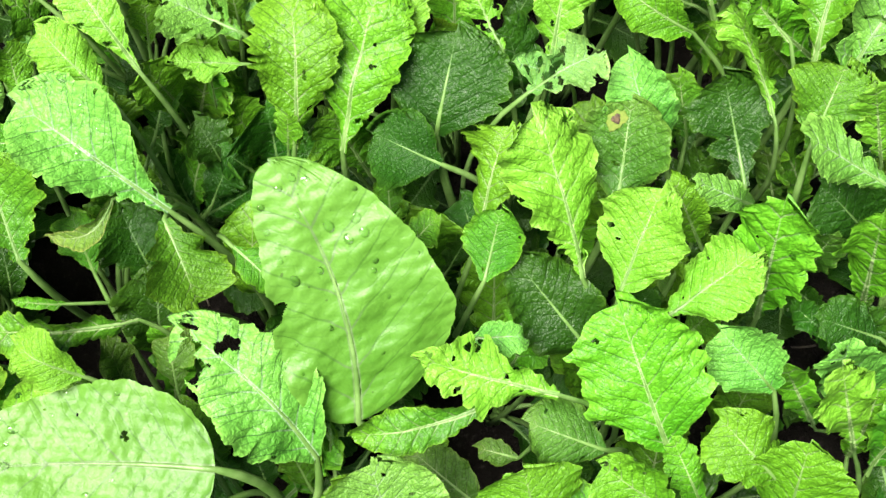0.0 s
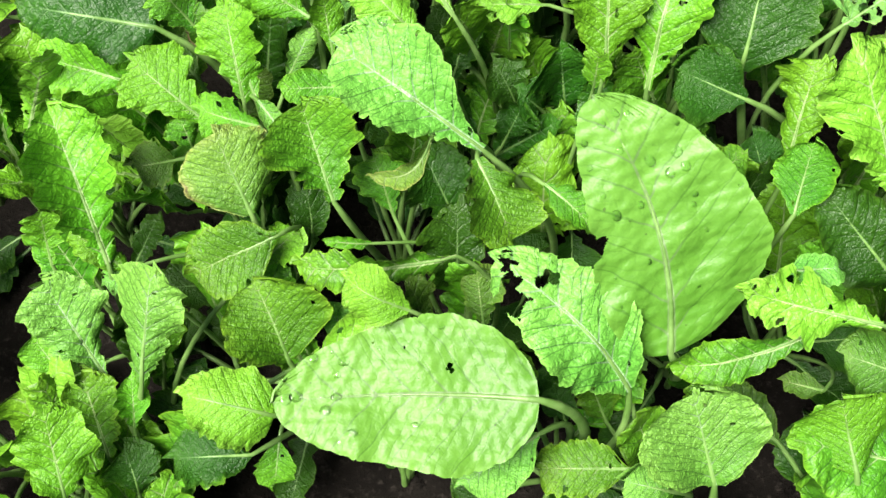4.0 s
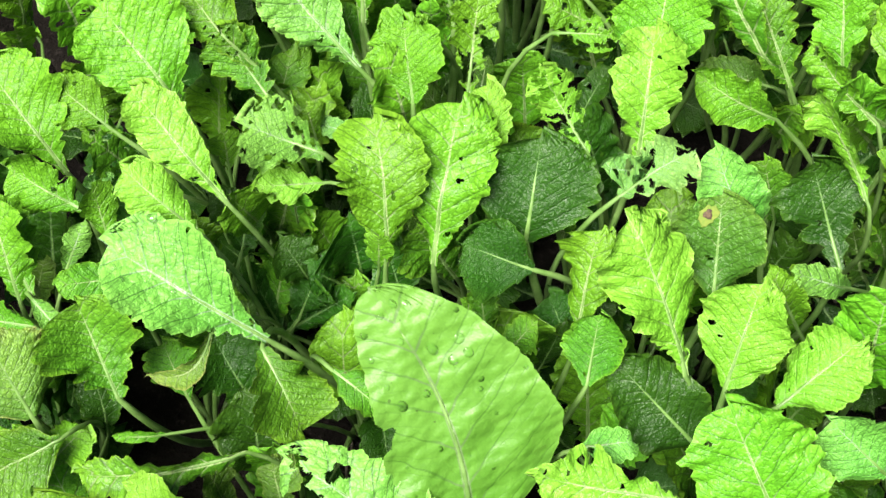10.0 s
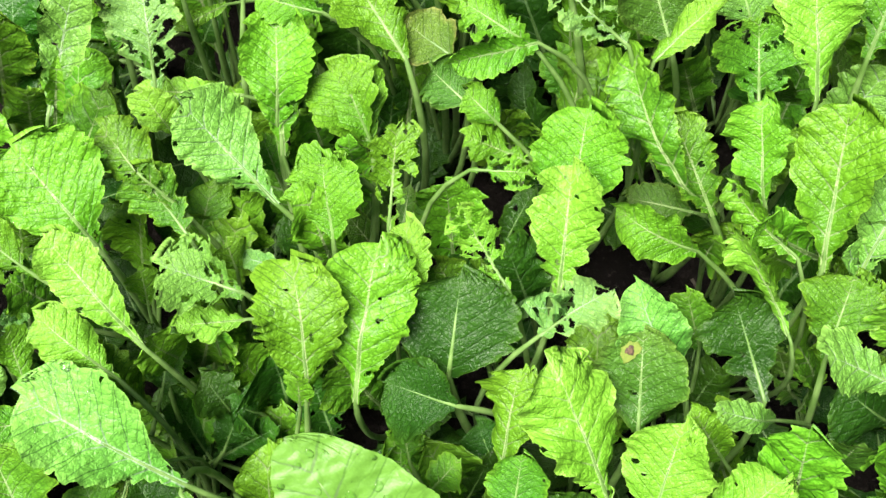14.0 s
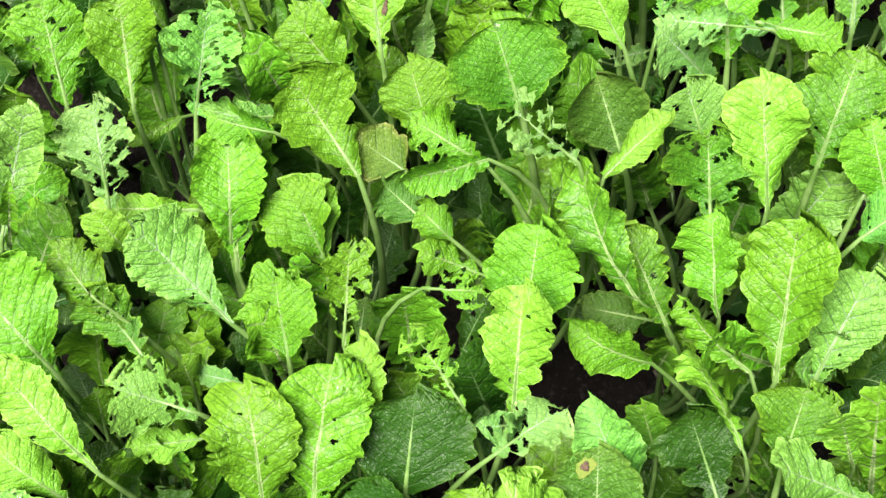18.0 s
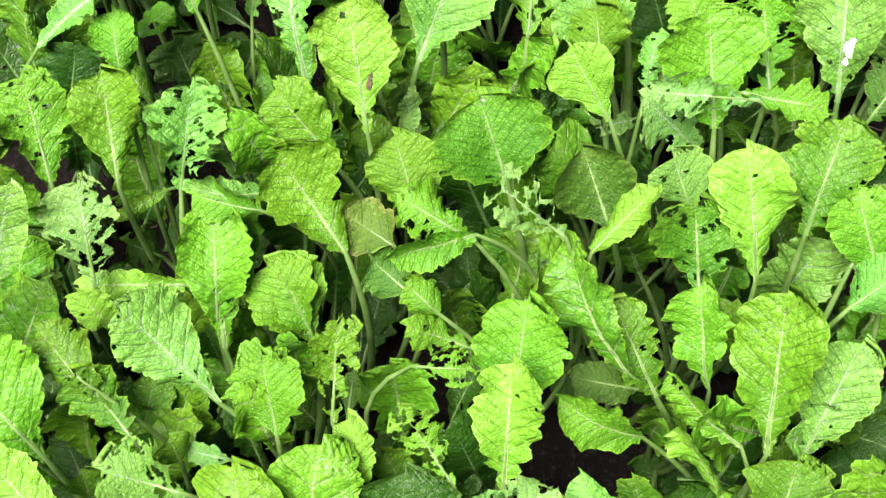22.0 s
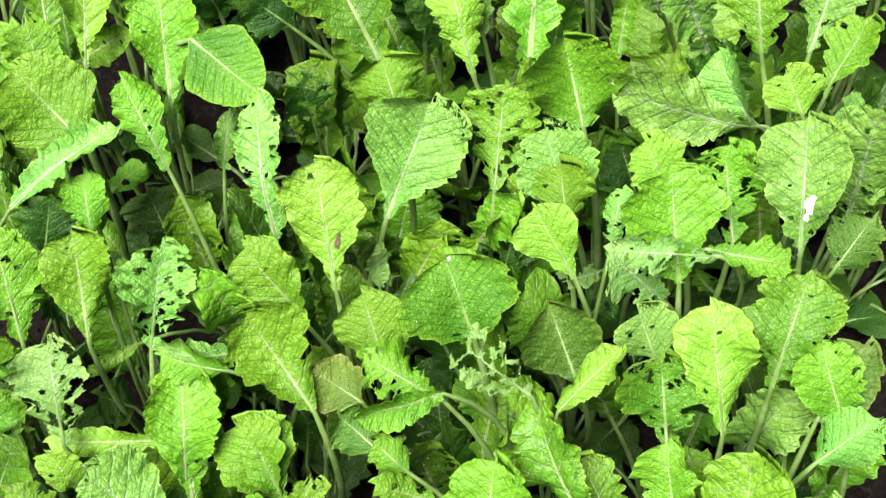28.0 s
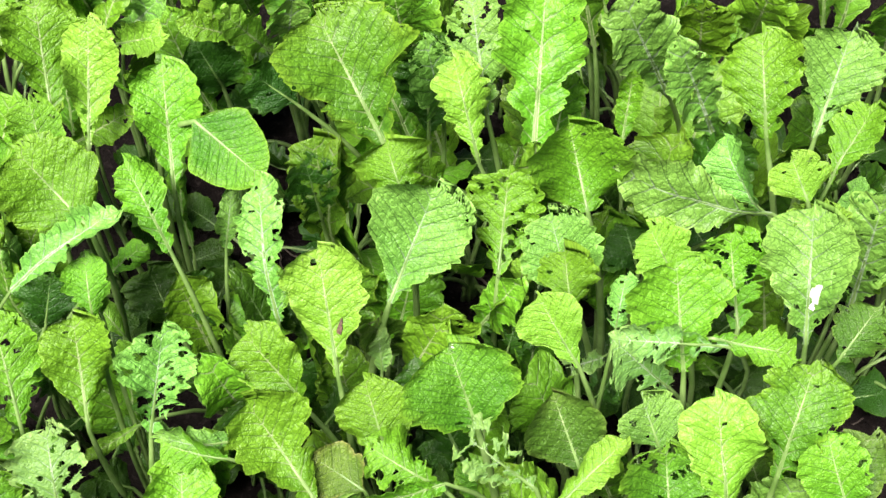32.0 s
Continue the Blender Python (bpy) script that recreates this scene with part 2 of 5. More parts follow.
def soil_material():
    m, t, b = nodes_of("moist_dark_soil")
    ob = t.nodes.new("ShaderNodeTexCoord").outputs["Object"]
    n1, n2 = noise_node(t, ob, 14, 5), noise_node(t, ob, 180, 5, 0.7)
    c = mix_colour(t, ramp(t, n1, 0.3, 0.7), (0.0040, 0.0032, 0.0027), (0.0110, 0.0090, 0.0075))
    c = mix_colour(t, ramp(t, n2, 0.5, 0.8), c, (0.040, 0.033, 0.029))
    t.links.new(c, b.inputs["Base Color"])
    b.inputs["Roughness"].default_value = 0.95
    b.inputs["Specular IOR Level"].default_value = 0.08
    bump = t.nodes.new("ShaderNodeBump")
    bump.inputs["Strength"].default_value, bump.inputs["Distance"].default_value = 1.0, 0.006
    t.links.new(n2, bump.inputs["Height"])
    t.links.new(bump.outputs[0], b.inputs["Normal"])
    return m


STALK, SOIL = stalk_material(), soil_material()


# ---- ground ----
def soil_height(x, y):
    """The bed rises gently and is level beyond its ends."""
    rise = -0.02 + 0.13 * min(max(y, -0.6), 1.6)
    near = max(0.0, 1.0 - max(abs(x) - 1.5, abs(y - 0.4) - 1.5, 0.0) / 0.5)
    lumps = 0.012 * noise.noise((x * 9, y * 9, 0.3)) + 0.006 * noise.noise((x * 31, y * 31, 2.0)) + 0.003 * noise.noise((x * 83, y * 83, 5.0))
    return rise + lumps * near


def build_ground():
    fine = [-0.9 + 0.0125 * i for i in range(145)]
    xs = [-400, -60, -12, -4, -2, -1.3] + fine + [1.3, 2, 4, 12, 60, 400]
    ys = [-400, -60, -12, -4, -2, -1.2, -0.8] + [-0.5 + 0.0125 * i for i in range(137)] + [1.5, 2, 4, 12, 60, 400]
    verts = [(x, y, soil_height(x, y)) for y in ys for x in xs]
    w = len(xs)
    faces = [(j * w + i, j * w + i + 1, (j + 1) * w + i + 1, (j + 1) * w + i) for j in range(len(ys) - 1) for i in range(w - 1)]
    me = bpy.data.meshes.new("ground")
    me.from_pydata(verts, [], faces)
    me.polygons.foreach_set("use_smooth", [True] * len(faces))
    me.materials.append(SOIL)
    tagged(new("ground", me), "dark crumbly moist garden soil of the bed", "soil", kind="structure")


build_ground()


# ---- leaves ----
def profile(kind, u):
    """Half width of a blade along its midrib, 1 at the widest place."""
    def span(at, foot, tip, power=2.4, swell=1.3):
        up = foot + (1 - foot) * np.sin(np.clip(u / at, 0, 1) * np.pi / 2) ** swell
        end = np.clip((u - at) / (1 - at), 0, 1)
        return np.where(u < at, up, (1 - (1 - tip) * end) * (1 - end ** power) ** 0.5)

    if kind == "o":      # spoon shaped, long wedge base
        w = span(0.68, 0.09, 0.97, 2.6, 1.9)
    elif kind == "v":    # ovate, broad below
        w = span(0.38, 0.12, 0.66, 4.2)
    elif kind == "s":    # spade shaped, blunt narrower end
        w = span(0.32, 0.12, 0.5, 8)
    elif kind == "r":    # round
        w = span(0.5, 0.15, 1.0, 2.2)
    elif kind == "l":    # lyre shaped, side lobes below a big end lobe
        w = span(0.66, 0.16, 0.95, 2.5, 1.5)
        w = w * (1 - 0.30 * np.exp(-((u - 0.42) / 0.05) ** 2) - 0.28 * np.exp(-((u - 0.2) / 0.04) ** 2))
    elif kind == "b":    # broad blunt foot, round end
        w = span(0.36, 0.08, 0.60, 3.6, 0.5)
    else:                # n: strap shaped
        w = span(0.6, 0.35, 0.9, 2.6)
    return w


def quad_mesh(name, points, quads):
    me = bpy.data.meshes.new(name)
    me.vertices.add(len(points))
    me.vertices.foreach_set("co", np.ascontiguousarray(points, np.float32).ravel())
    me.loops.add(4 * len(quads))
    me.loops.foreach_set("vertex_index", np.ascontiguousarray(quads, np.int32).ravel())
    me.polygons.add(len(quads))
    me.polygons.foreach_set("loop_start", np.arange(0, 4 * len(quads), 4, dtype=np.int32))
    me.polygons.foreach_set("use_smooth", np.ones(len(quads), bool))
    me.update(calc_edges=True)
    return me


SURFACE = {}


def jag(x, spacing, rng, power=0.8):
    """Uneven teeth along x: each tooth has a width and a height of its own, with a sharp notch between."""
    knots = np.cumsum(rng.uniform(0.35, 1.65, 400) * spacing) - rng.uniform(0, 2) * spacing
    high = rng.uniform(0.25, 1.0, 401)
    k = np.clip(np.searchsorted(knots, x), 1, 399)
    f = (x - knots[k - 1]) / (knots[k] - knots[k - 1])
    return high[k] * np.sin(np.pi * np.clip(f, 0, 1)) ** power - 0.4


def wander(x, spacing, rng):
    """Smooth uneven waves along x, about -1 to 1."""
    val = rng.uniform(-1, 1, 400)
    q = np.clip(x / spacing + 3 + rng.uniform(0, 1), 0, 397)
    k = q.astype(int)
    f = q - k
    f = f * f * (3 - 2 * f)
    return val[k] * (1 - f) + val[k + 1] * f


def leaf(plant, base, tip, width, roll=0.0, kind="o", tone="y", bow=0.0, arch=0.1, cup=0.15, ruffle=1.0, teeth=1.0, gnaw=0.0, fine=1.0, curl=0.0, bites=(), foot=None, label="", skew=0.0, twist=None):
    """One leaf of a plant: a blade from base to tip with its midrib bowed sideways and arched, cupped, twisted, ruffled and gnawed,
    on a stalk that springs from the plant's foot. roll turns the blade about its own axis; skew widens one half and narrows the other."""
    rng = np.random.default_rng(int(abs(base[0] * 7919 + base[1] * 104729 + tip[0] * 1299709) * 1000) % (2**31))
    home = plant.location
    b, e = Vector(base) - home, Vector(tip) - home
    axis = e - b
    length = axis.length
    a = axis.normalized()
    side0 = a.cross(Vector((0, 0, 1)))
    side0 = side0.normalized() if side0.length > 0.05 else Vector((1, 0, 0))
    n0 = side0.cross(a).normalized()
    side = math.cos(radians(roll)) * side0 + math.sin(radians(roll)) * n0
    nrm = side.cross(a).normalized()
    if not gnaw and kind in "olr" and fine >= 1 and tone != "m":
        gnaw = rng.choice((0.0, 0.03, 0.07, 0.14))
    if tone != "m" and teeth > 0.2:
        teeth = 0.4 + 0.7 * teeth
    fine = fine * (1.35 if gnaw > 0.4 or bites else 1.0)
    step = 0.0014 / fine
    nu = int(min(180, max(18, length / step)))
    nv = int(min(90, max(12, width / step))) // 2 * 2 + 1
    uu = np.linspace(0, 1, nu)
    # more columns towards the rim, where the blade is finest
    vv = np.linspace(-1, 1, nv)
    vv = np.sign(vv) * (1 - (1 - np.abs(vv)) ** 1.25)
    u, v = uu[:, None] * np.ones((1, nv)), np.ones((nu, 1)) * vv[None, :]
    s2 = rng.uniform(0, 50)
    loose = min(1.0, ruffle)
    cup, arch = cup + loose * rng.normal(0.08, 0.24), arch + loose * rng.normal(0, 0.14)
    twist = loose * rng.normal(0, 0.32) if twist is None else twist
    space = max(length / 7.5, 0.006)
    half = np.zeros((nu, nv))
    room = profile(kind, uu)
    rise = np.zeros((nu, nv))
    for sgn, sel in ((-1, vv < 0), (1, vv >= 0)):
        deep = {"l": 1.0, "o": 0.6, "r": 0.5}.get(kind, 0.35)
        vein = uu * length / space - 0.95 * (room * width / 2 / space) ** 0.9
        knuckle = np.cos(2 * np.pi * (vein - 0.5))
        lobes = deep * (0.055 * knuckle * (0.6 + 0.4 * wander(uu * length, 0.02, rng)) + 0.17 * wander(uu * length, 0.014, rng))
        tooth = 0.0078 * jag(uu * length, 0.0100, rng) + 0.0030 * jag(uu * length, 0.0030, rng)
        tooth = tooth * (0.6 + 0.4 * wander(uu * length, 0.02, rng)) * np.minimum(1, 4 * room) * min(1.0, width / 0.03)
        half[:, sel] = (np.maximum(room * (1 + sgn * skew) * (1 + teeth * lobes), 0.01) * width / 2 + teeth * tooth)[:, None]
        wave = 0.9 * wander(uu * length, 0.030, rng) + 0.55 * wander(uu * length, 0.014, rng) + 0.1 * knuckle
        frill = wander(uu * length, 0.0062, rng)
        ax1 = np.abs(vv[sel])[None, :]
        rise[:, sel] = 0.0105 * wave[:, None] * ax1**2.6 + 0.0021 * frill[:, None] * ax1**6
    half = np.maximum(half, 0.0006)
    ax = np.abs(v)
    lat = v * half
    x1, x2 = lat.copy(), u * length
    # arch of the midrib, channel and cup of the blade, ruffled rim, panels swelling between the side veins, blisters
    h = arch * length * (4 * u * (1 - u)) * 0.5
    h = h + cup * (0.55 * ax + 0.45 * ax**2) * half * (0.7 + 0.3 * np.sin(u * 3 + s2)) + lat * twist * (u - 0.2)
    h = h + ruffle * rise * np.minimum(1, half / 0.016)
    phase = x2 / space - 0.95 * (np.abs(x1) / space) ** 0.9
    panel = np.abs(np.sin(np.pi * (phase - 0.5)))
    h = h + min(0.00045, 0.008 * width) * (0.15 if tone == "m" else 1.0) * (panel**0.6 - 0.5) * np.minimum(1, ax * 4) * (1 - 0.5 * ax)
    for k in range(10):
        t, wave = rng.uniform(0, np.pi), (rng.uniform(0.006, 0.011) if k < 6 else rng.uniform(0.025, 0.05))
        size = 0.0001 if k < 6 else 0.0006
        h = h + size * np.sin((x1 * np.cos(t) + x2 * np.sin(t)) * 6.283 / wave + rng.uniform(0, 6.3))
    lat = lat + bow * 4 * u * (1 - u)
    ragged = jag(vv * width, 0.008, rng) + 0.5 * jag(vv * width, 0.0035, rng)
    along = u * length + min(1.0, teeth) * 0.0065 * ragged[None, :] * u**6 * min(1.0, width / 0.03)
    if curl:  # the tip rolls over
        k = np.clip((u - 0.62) / 0.38, 0, 1)
        ang = k * curl
        along = along - k * length * 0.38 * (1 - np.sinc(ang / np.pi))
        h = h - np.sign(curl) * k * length * 0.38 * (1 - np.cos(ang)) / np.maximum(np.abs(ang), 0.2) * np.abs(np.sin(np.minimum(np.abs(ang), 1.5)))
    A, S, N = (np.array(q) for q in (a, side, nrm))
    P = np.array(b) + along[..., None] * A + lat[..., None] * S + h[..., None] * N
    keep = np.ones((nu - 1, nv - 1), bool)
    if gnaw or bites:
        field = np.full((nu, nv), -1.0)
        spots = [(cu, cv, rad, 0.7) for cu, cv, rad in bites]
        for _ in range(int((4 + 95 * gnaw) * (0.4 + length * width / 0.006)) if gnaw else 0):
            spots.append((rng.uniform(0.12, 1.03), rng.uniform(-1.05, 1.05), rng.uniform(0.0008, 0.0024 + 0.0042 * gnaw), rng.uniform(0.3, 0.8)))
        for cu, cv, rad, flat in spots:
            if abs(cv) < 0.1:
                continue
            du, dv = (u - cu) * length, (v - cv) * half
            t = np.arctan2(1.0, 1.2 * np.sign(cv)) if flat < 0.7 else rng.uniform(0, 3.1)
            wav = 1 + 0.25 * np.sin(3 * np.arctan2(dv, du) + 7 * cu) + 0.15 * np.sin(5 * np.arctan2(dv, du) + 11 * cv)
            q = np.sqrt(((du * np.cos(t) + dv * np.sin(t)) / rad) ** 2 + ((dv * np.cos(t) - du * np.sin(t)) / (rad * flat)) ** 2)
            field = np.maximum(field, 1 - q / wav)
        inside = field > 0
        Q = P.copy()
        for du, dv in ((1, 0), (-1, 0), (0, 1), (0, -1)):
            fo, po = np.roll(field, (du, dv), (0, 1)), np.roll(P, (du, dv), (0, 1))
            cross = inside & (fo < 0)
            if du:
                cross[0 if du > 0 else -1] = False
            else:
                cross[:, 0 if dv > 0 else -1] = False
            k = np.clip(field / np.maximum(field - fo, 1e-6), 0, 0.9)[..., None]
            Q = np.where(cross[..., None], P + k * (po - P), Q)
        P = Q
        keep = ~(inside[:-1, :-1] & inside[1:, :-1] & inside[:-1, 1:] & inside[1:, 1:])
        # pieces that hang on nothing fall away
        held = np.zeros_like(keep)
        held[:, nv // 2 - 1 : nv // 2 + 1] = True
        held &= keep
        for _ in range(nv + nu):
            grown = held.copy()
            grown[1:] |= held[:-1]
            grown[:-1] |= held[1:]
            grown[:, 1:] |= held[:, :-1]
            grown[:, :-1] |= held[:, 1:]
            grown &= keep
            if (grown == held).all():
                break
            held = grown
        keep = held
    ids = np.arange(nu * nv).reshape(nu, nv)
    quads = np.stack([ids[:-1, :-1], ids[:-1, 1:], ids[1:, 1:], ids[1:, :-1]], -1)[keep]
    me = quad_mesh("leaf", P.reshape(-1, 3), quads)
    for name, pair in (("blade", (v * 0.5 + 0.5, u)), ("ribs", (x1 / space, x2 / space))):
        coords = np.stack([q.ravel() for q in pair], -1)
        me.uv_layers.new(name=name).data.foreach_set("uv", coords[quads.ravel()].astype(np.float32).ravel())
    me.materials.append(LEAF[tone])
    blade = new("leaf", me)
    SURFACE[blade.name] = (P, N)
    blade.parent = plant
    if label:
        tagged(blade, label)
    # stalk and raised midrib in one tapering tube
    mid = P[:, nv // 2]
    root = np.array(foot) - np.array(home) if foot else np.array([0.004 * rng.normal(), 0.004 * rng.normal(), 0.0])
    d0 = np.array(b) - root
    pts, rad = [], []
    reach = np.linalg.norm(d0)
    r0 = 0.0011 + 0.021 * width
    for k in np.linspace(0, 1, 9)[:-1]:
        pull = np.array(b) - A * reach * 0.45
        q = (1 - k) ** 2 * root + 2 * k * (1 - k) * (0.5 * pull + 0.5 * (root + np.array([0, 0, reach * 0.6]))) + k * k * np.array(b)
        pts.append(q), rad.append(r0 * (1.25 - 0.45 * k))
    for k in range(0, int(nu * 0.86), max(2, nu // 20)):
        f = k / nu
        pts.append(mid[k] - N * 0.0004), rad.append((0.0006 + 0.010 * width) * (1 - f) ** 1.3 + 0.0002)
    me = tube("stalk", pts, rad, N)
    me.materials.append(STALK)
    st = new("stalk", me)
    st.parent = blade
    return blade


def tube(name, pts, rad, ref):
    pts = np.array(pts)
    tan = np.gradient(pts, axis=0)
    tan /= np.linalg.norm(tan, axis=1)[:, None] + 1e-9
    s = np.cross(tan, ref)
    s /= np.linalg.norm(s, axis=1)[:, None] + 1e-9
    n = np.cross(s, tan)
    ring = 7
    an = np.linspace(0, 2 * np.pi, ring, endpoint=False)
    P = pts[:, None] + np.array(rad)[:, None, None] * (np.cos(an)[None, :, None] * s[:, None] * 1.15 + np.sin(an)[None, :, None] * n[:, None] * 0.85)
    k = len(pts)
    faces = [(i * ring + j, i * ring + (j + 1) % ring, (i + 1) * ring + (j + 1) % ring, (i + 1) * ring + j) for i in range(k - 1) for j in range(ring)]
    faces += [tuple(range(ring))[::-1], tuple((k - 1) * ring + j for j in range(ring))]
    me = bpy.data.meshes.new(name)
    me.from_pydata(P.reshape(-1, 3).tolist(), [], faces)
    me.polygons.foreach_set("use_smooth", [True] * len(faces))
    return me


# open patches of soil between the plants: x, y, radius
BARE = ((0.090, 0.289, 0.055), (0.132, 0.389, 0.035), (-0.023, 0.393, 0.03), (-0.126, 0.474, 0.025), (0.005, 0.330, 0.03), (0.005, 0.068, 0.035), (0.30, 0.47, 0.05), (-0.24, 0.12, 0.035))


def plant(x, y, label="leafy mustard plant with bright green crinkled leaves in dark soil", low=4, middle=2):
    """The foot of a plant in the soil, with a few small leaves close to the ground, their shade put into a dark green.
    """
    p = new("mustard_plant")
    p.location = (x, y, soil_height(x, y) - 0.004)
    tagged(p, label, "plant", "plants of the bed")
    rng = random.Random(int(x * 1000) * 7 + int(y * 1000))
    q = p.location

    def bare(c, s, r):
        """Whether a place beside the foot lies over one of the open patches of soil."""
        px, py = q.x + c * r, q.y + s * r - 0.03
        return any(math.hypot(px - bx, py - by) < br for bx, by, br in BARE)

    for k in range(low):
        t = rng.uniform(0, 6.28)
        r0, r1, z0 = rng.uniform(0.012, 0.04), rng.uniform(0.06, 0.10), rng.uniform(0.02, 0.05) + 0.010 * max(0, k - 2)
        c, s = math.cos(t), math.sin(t)
        if bare(c, s, (r0 + r1) / 2):
            continue
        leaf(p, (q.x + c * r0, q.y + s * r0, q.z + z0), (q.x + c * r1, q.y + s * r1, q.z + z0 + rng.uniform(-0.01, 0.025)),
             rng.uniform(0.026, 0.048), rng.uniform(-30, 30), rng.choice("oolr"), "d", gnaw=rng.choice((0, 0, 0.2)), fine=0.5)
    # leaves of the middle layer, below the outer crown of blades
    for k in range(middle):
        t = rng.uniform(0.6, 2.55)
        c, s, r0 = math.cos(t), math.sin(t), rng.uniform(0.008, 0.03)
        top = 0.165 + 0.335 * y - rng.uniform(0.03, 0.075)
        r1 = r0 + rng.uniform(0.02, 0.06)
        if bare(c, s, (r0 + r1) / 2):
            continue
        leaf(p, (q.x + c * r0, q.y + s * r0, top - rng.uniform(0.07, 0.10)), (q.x + c * r1, q.y + s * r1, top), rng.uniform(0.030, 0.052),
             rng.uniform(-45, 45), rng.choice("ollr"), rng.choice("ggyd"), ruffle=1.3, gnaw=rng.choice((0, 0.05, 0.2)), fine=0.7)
    return p


def water_material():
    m, t, b = nodes_of("rain_drop_on_leaf")
    clear, shine, mixed = (t.nodes.new(k) for k in ("ShaderNodeBsdfTransparent", "ShaderNodeBsdfGlossy", "ShaderNodeMixShader"))
    clear.inputs["Color"].default_value = (0.95, 0.98, 0.94, 1)
    shine.inputs["Roughness"].default_value = 0.08
    fresnel = t.nodes.new("ShaderNodeFresnel")
    fresnel.inputs["IOR"].default_value = 1.33
    t.links.new(fresnel.outputs[0], mixed.inputs[0])
    t.links.new(clear.outputs[0], mixed.inputs[1])
    t.links.new(shine.outputs[0], mixed.inputs[2])
    t.links.new(mixed.outputs[0], t.nodes["Material Output"].inputs["Surface"])
    return m


WATER = water_material()


def droplets(blade, count, u0, u1, v0, v1, seed, most=0.004):
    """Flat round drops of rain that lie on a blade."""
    P, N = SURFACE[blade.name]
    nu, nv = P.shape[:2]
    rng = np.random.default_rng(seed)
    for _ in range(count):
        i, j = int(rng.uniform(u0, u1) * (nu - 1)), int((rng.uniform(v0, v1) * 0.5 + 0.5) * (nv - 1))
        c = P[i, j]
        a = P[min(i + 1, nu - 1), j] - P[max(i - 1, 0), j]
        a = a / (np.linalg.norm(a) + 1e-9)
        n = N - a * (N @ a)
        n = n / np.linalg.norm(n)
        d = np.cross(n, a)
        r, long = rng.uniform(0.3, 1.0) * most, rng.uniform(1.0, 1.5)
        pts, faces, ring = [], [], 12
        for k, (rr, hh) in enumerate(((1.0, -0.06), (0.9, 0.08), (0.68, 0.16), (0.34, 0.20))):
            for q in range(ring):
                t = 6.2832 * q / ring
                pts.append(c + r * rr * (long * math.cos(t) * a + math.sin(t) * d) + r * hh * n)
        pts.append(c + r * 0.21 * n)
        faces = [(k * ring + q, k * ring + (q + 1) % ring, (k + 1) * ring + (q + 1) % ring, (k + 1) * ring + q) for k in range(3) for q in range(ring)]
        faces += [(3 * ring + q, 3 * ring + (q + 1) % ring, 4 * ring) for q in range(ring)] + [tuple(range(ring))[::-1]]
        me = bpy.data.meshes.new("droplet")
        me.from_pydata([tuple(x) for x in pts], [], faces)
        me.polygons.foreach_set("use_smooth", [True] * len(faces))
        me.materials.append(WATER)
        drop = new("droplet", me)
        drop.parent = blade


def mark_material(name, dark, pale):
    m, t, b = nodes_of(name)
    ob = t.nodes.new("ShaderNodeTexCoord").outputs["Object"]
    t.links.new(mix_colour(t, ramp(t, noise_node(t, ob, 500, 3), 0.35, 0.65), dark, pale), b.inputs["Base Color"])
    b.inputs["Roughness"].default_value = 0.8
    return m


MARKS = {"leaf_spot": mark_material("brown_spot_and_grub", (0.035, 0.022, 0.015), (0.11, 0.068, 0.036)),
         "spot_ring": mark_material("yellow_ring", (0.11, 0.17, 0.02), (0.16, 0.20, 0.03)),
         "white_crust": mark_material("white_dried_crust", (0.55, 0.55, 0.50), (0.8, 0.8, 0.76))}


def mark(blade, name, at_u, at_v, radius, lift=0.0004, long=1.3, label=""):
    """A thin uneven patch that lies on a blade and follows its surface."""
    P, N = SURFACE[blade.name]
    nu, nv = P.shape[:2]
    i, j = int(at_u * (nu - 1)), int((at_v * 0.5 + 0.5) * (nv - 1))
    i, j = min(max(i, 2), nu - 3), min(max(j, 2), nv - 3)
    a, d = P[i + 2, j] - P[i - 2, j], P[i, j + 2] - P[i, j - 2]
    n = np.cross(d, a)
    n = n / np.linalg.norm(n) * (1 if n @ N > 0 else -1)
    a = a / np.linalg.norm(a)
    d = np.cross(n, a)
    bm = bmesh.new()
    ring = 18
    rows = []
    for rr, hh in ((1.0, -0.6), (0.92, 0.7), (0.5, 1.0)):
        row = []
        for q in range(ring):
            t = 6.2832 * q / ring
            w = radius * rr * (1 + 0.18 * math.sin(3 * t + radius * 900) + 0.1 * math.sin(7 * t))
            row.append(bm.verts.new(P[i, j] + w * (long * math.cos(t) * a + math.sin(t) * d) + lift * hh * n))
        rows.append(row)
    for r0, r1 in zip(rows, rows[1:]):
        for q in range(ring):
            bm.faces.new((r0[q], r0[(q + 1) % ring], r1[(q + 1) % ring], r1[q]))
    bm.faces.new(rows[-1])
    me = bpy.data.meshes.new(name)
    bm.to_mesh(me)
    bm.free()
    me.materials.append(MARKS[name])
    ob = new(name, me)
    ob.parent = blade
    if label:
        tagged(ob, label)


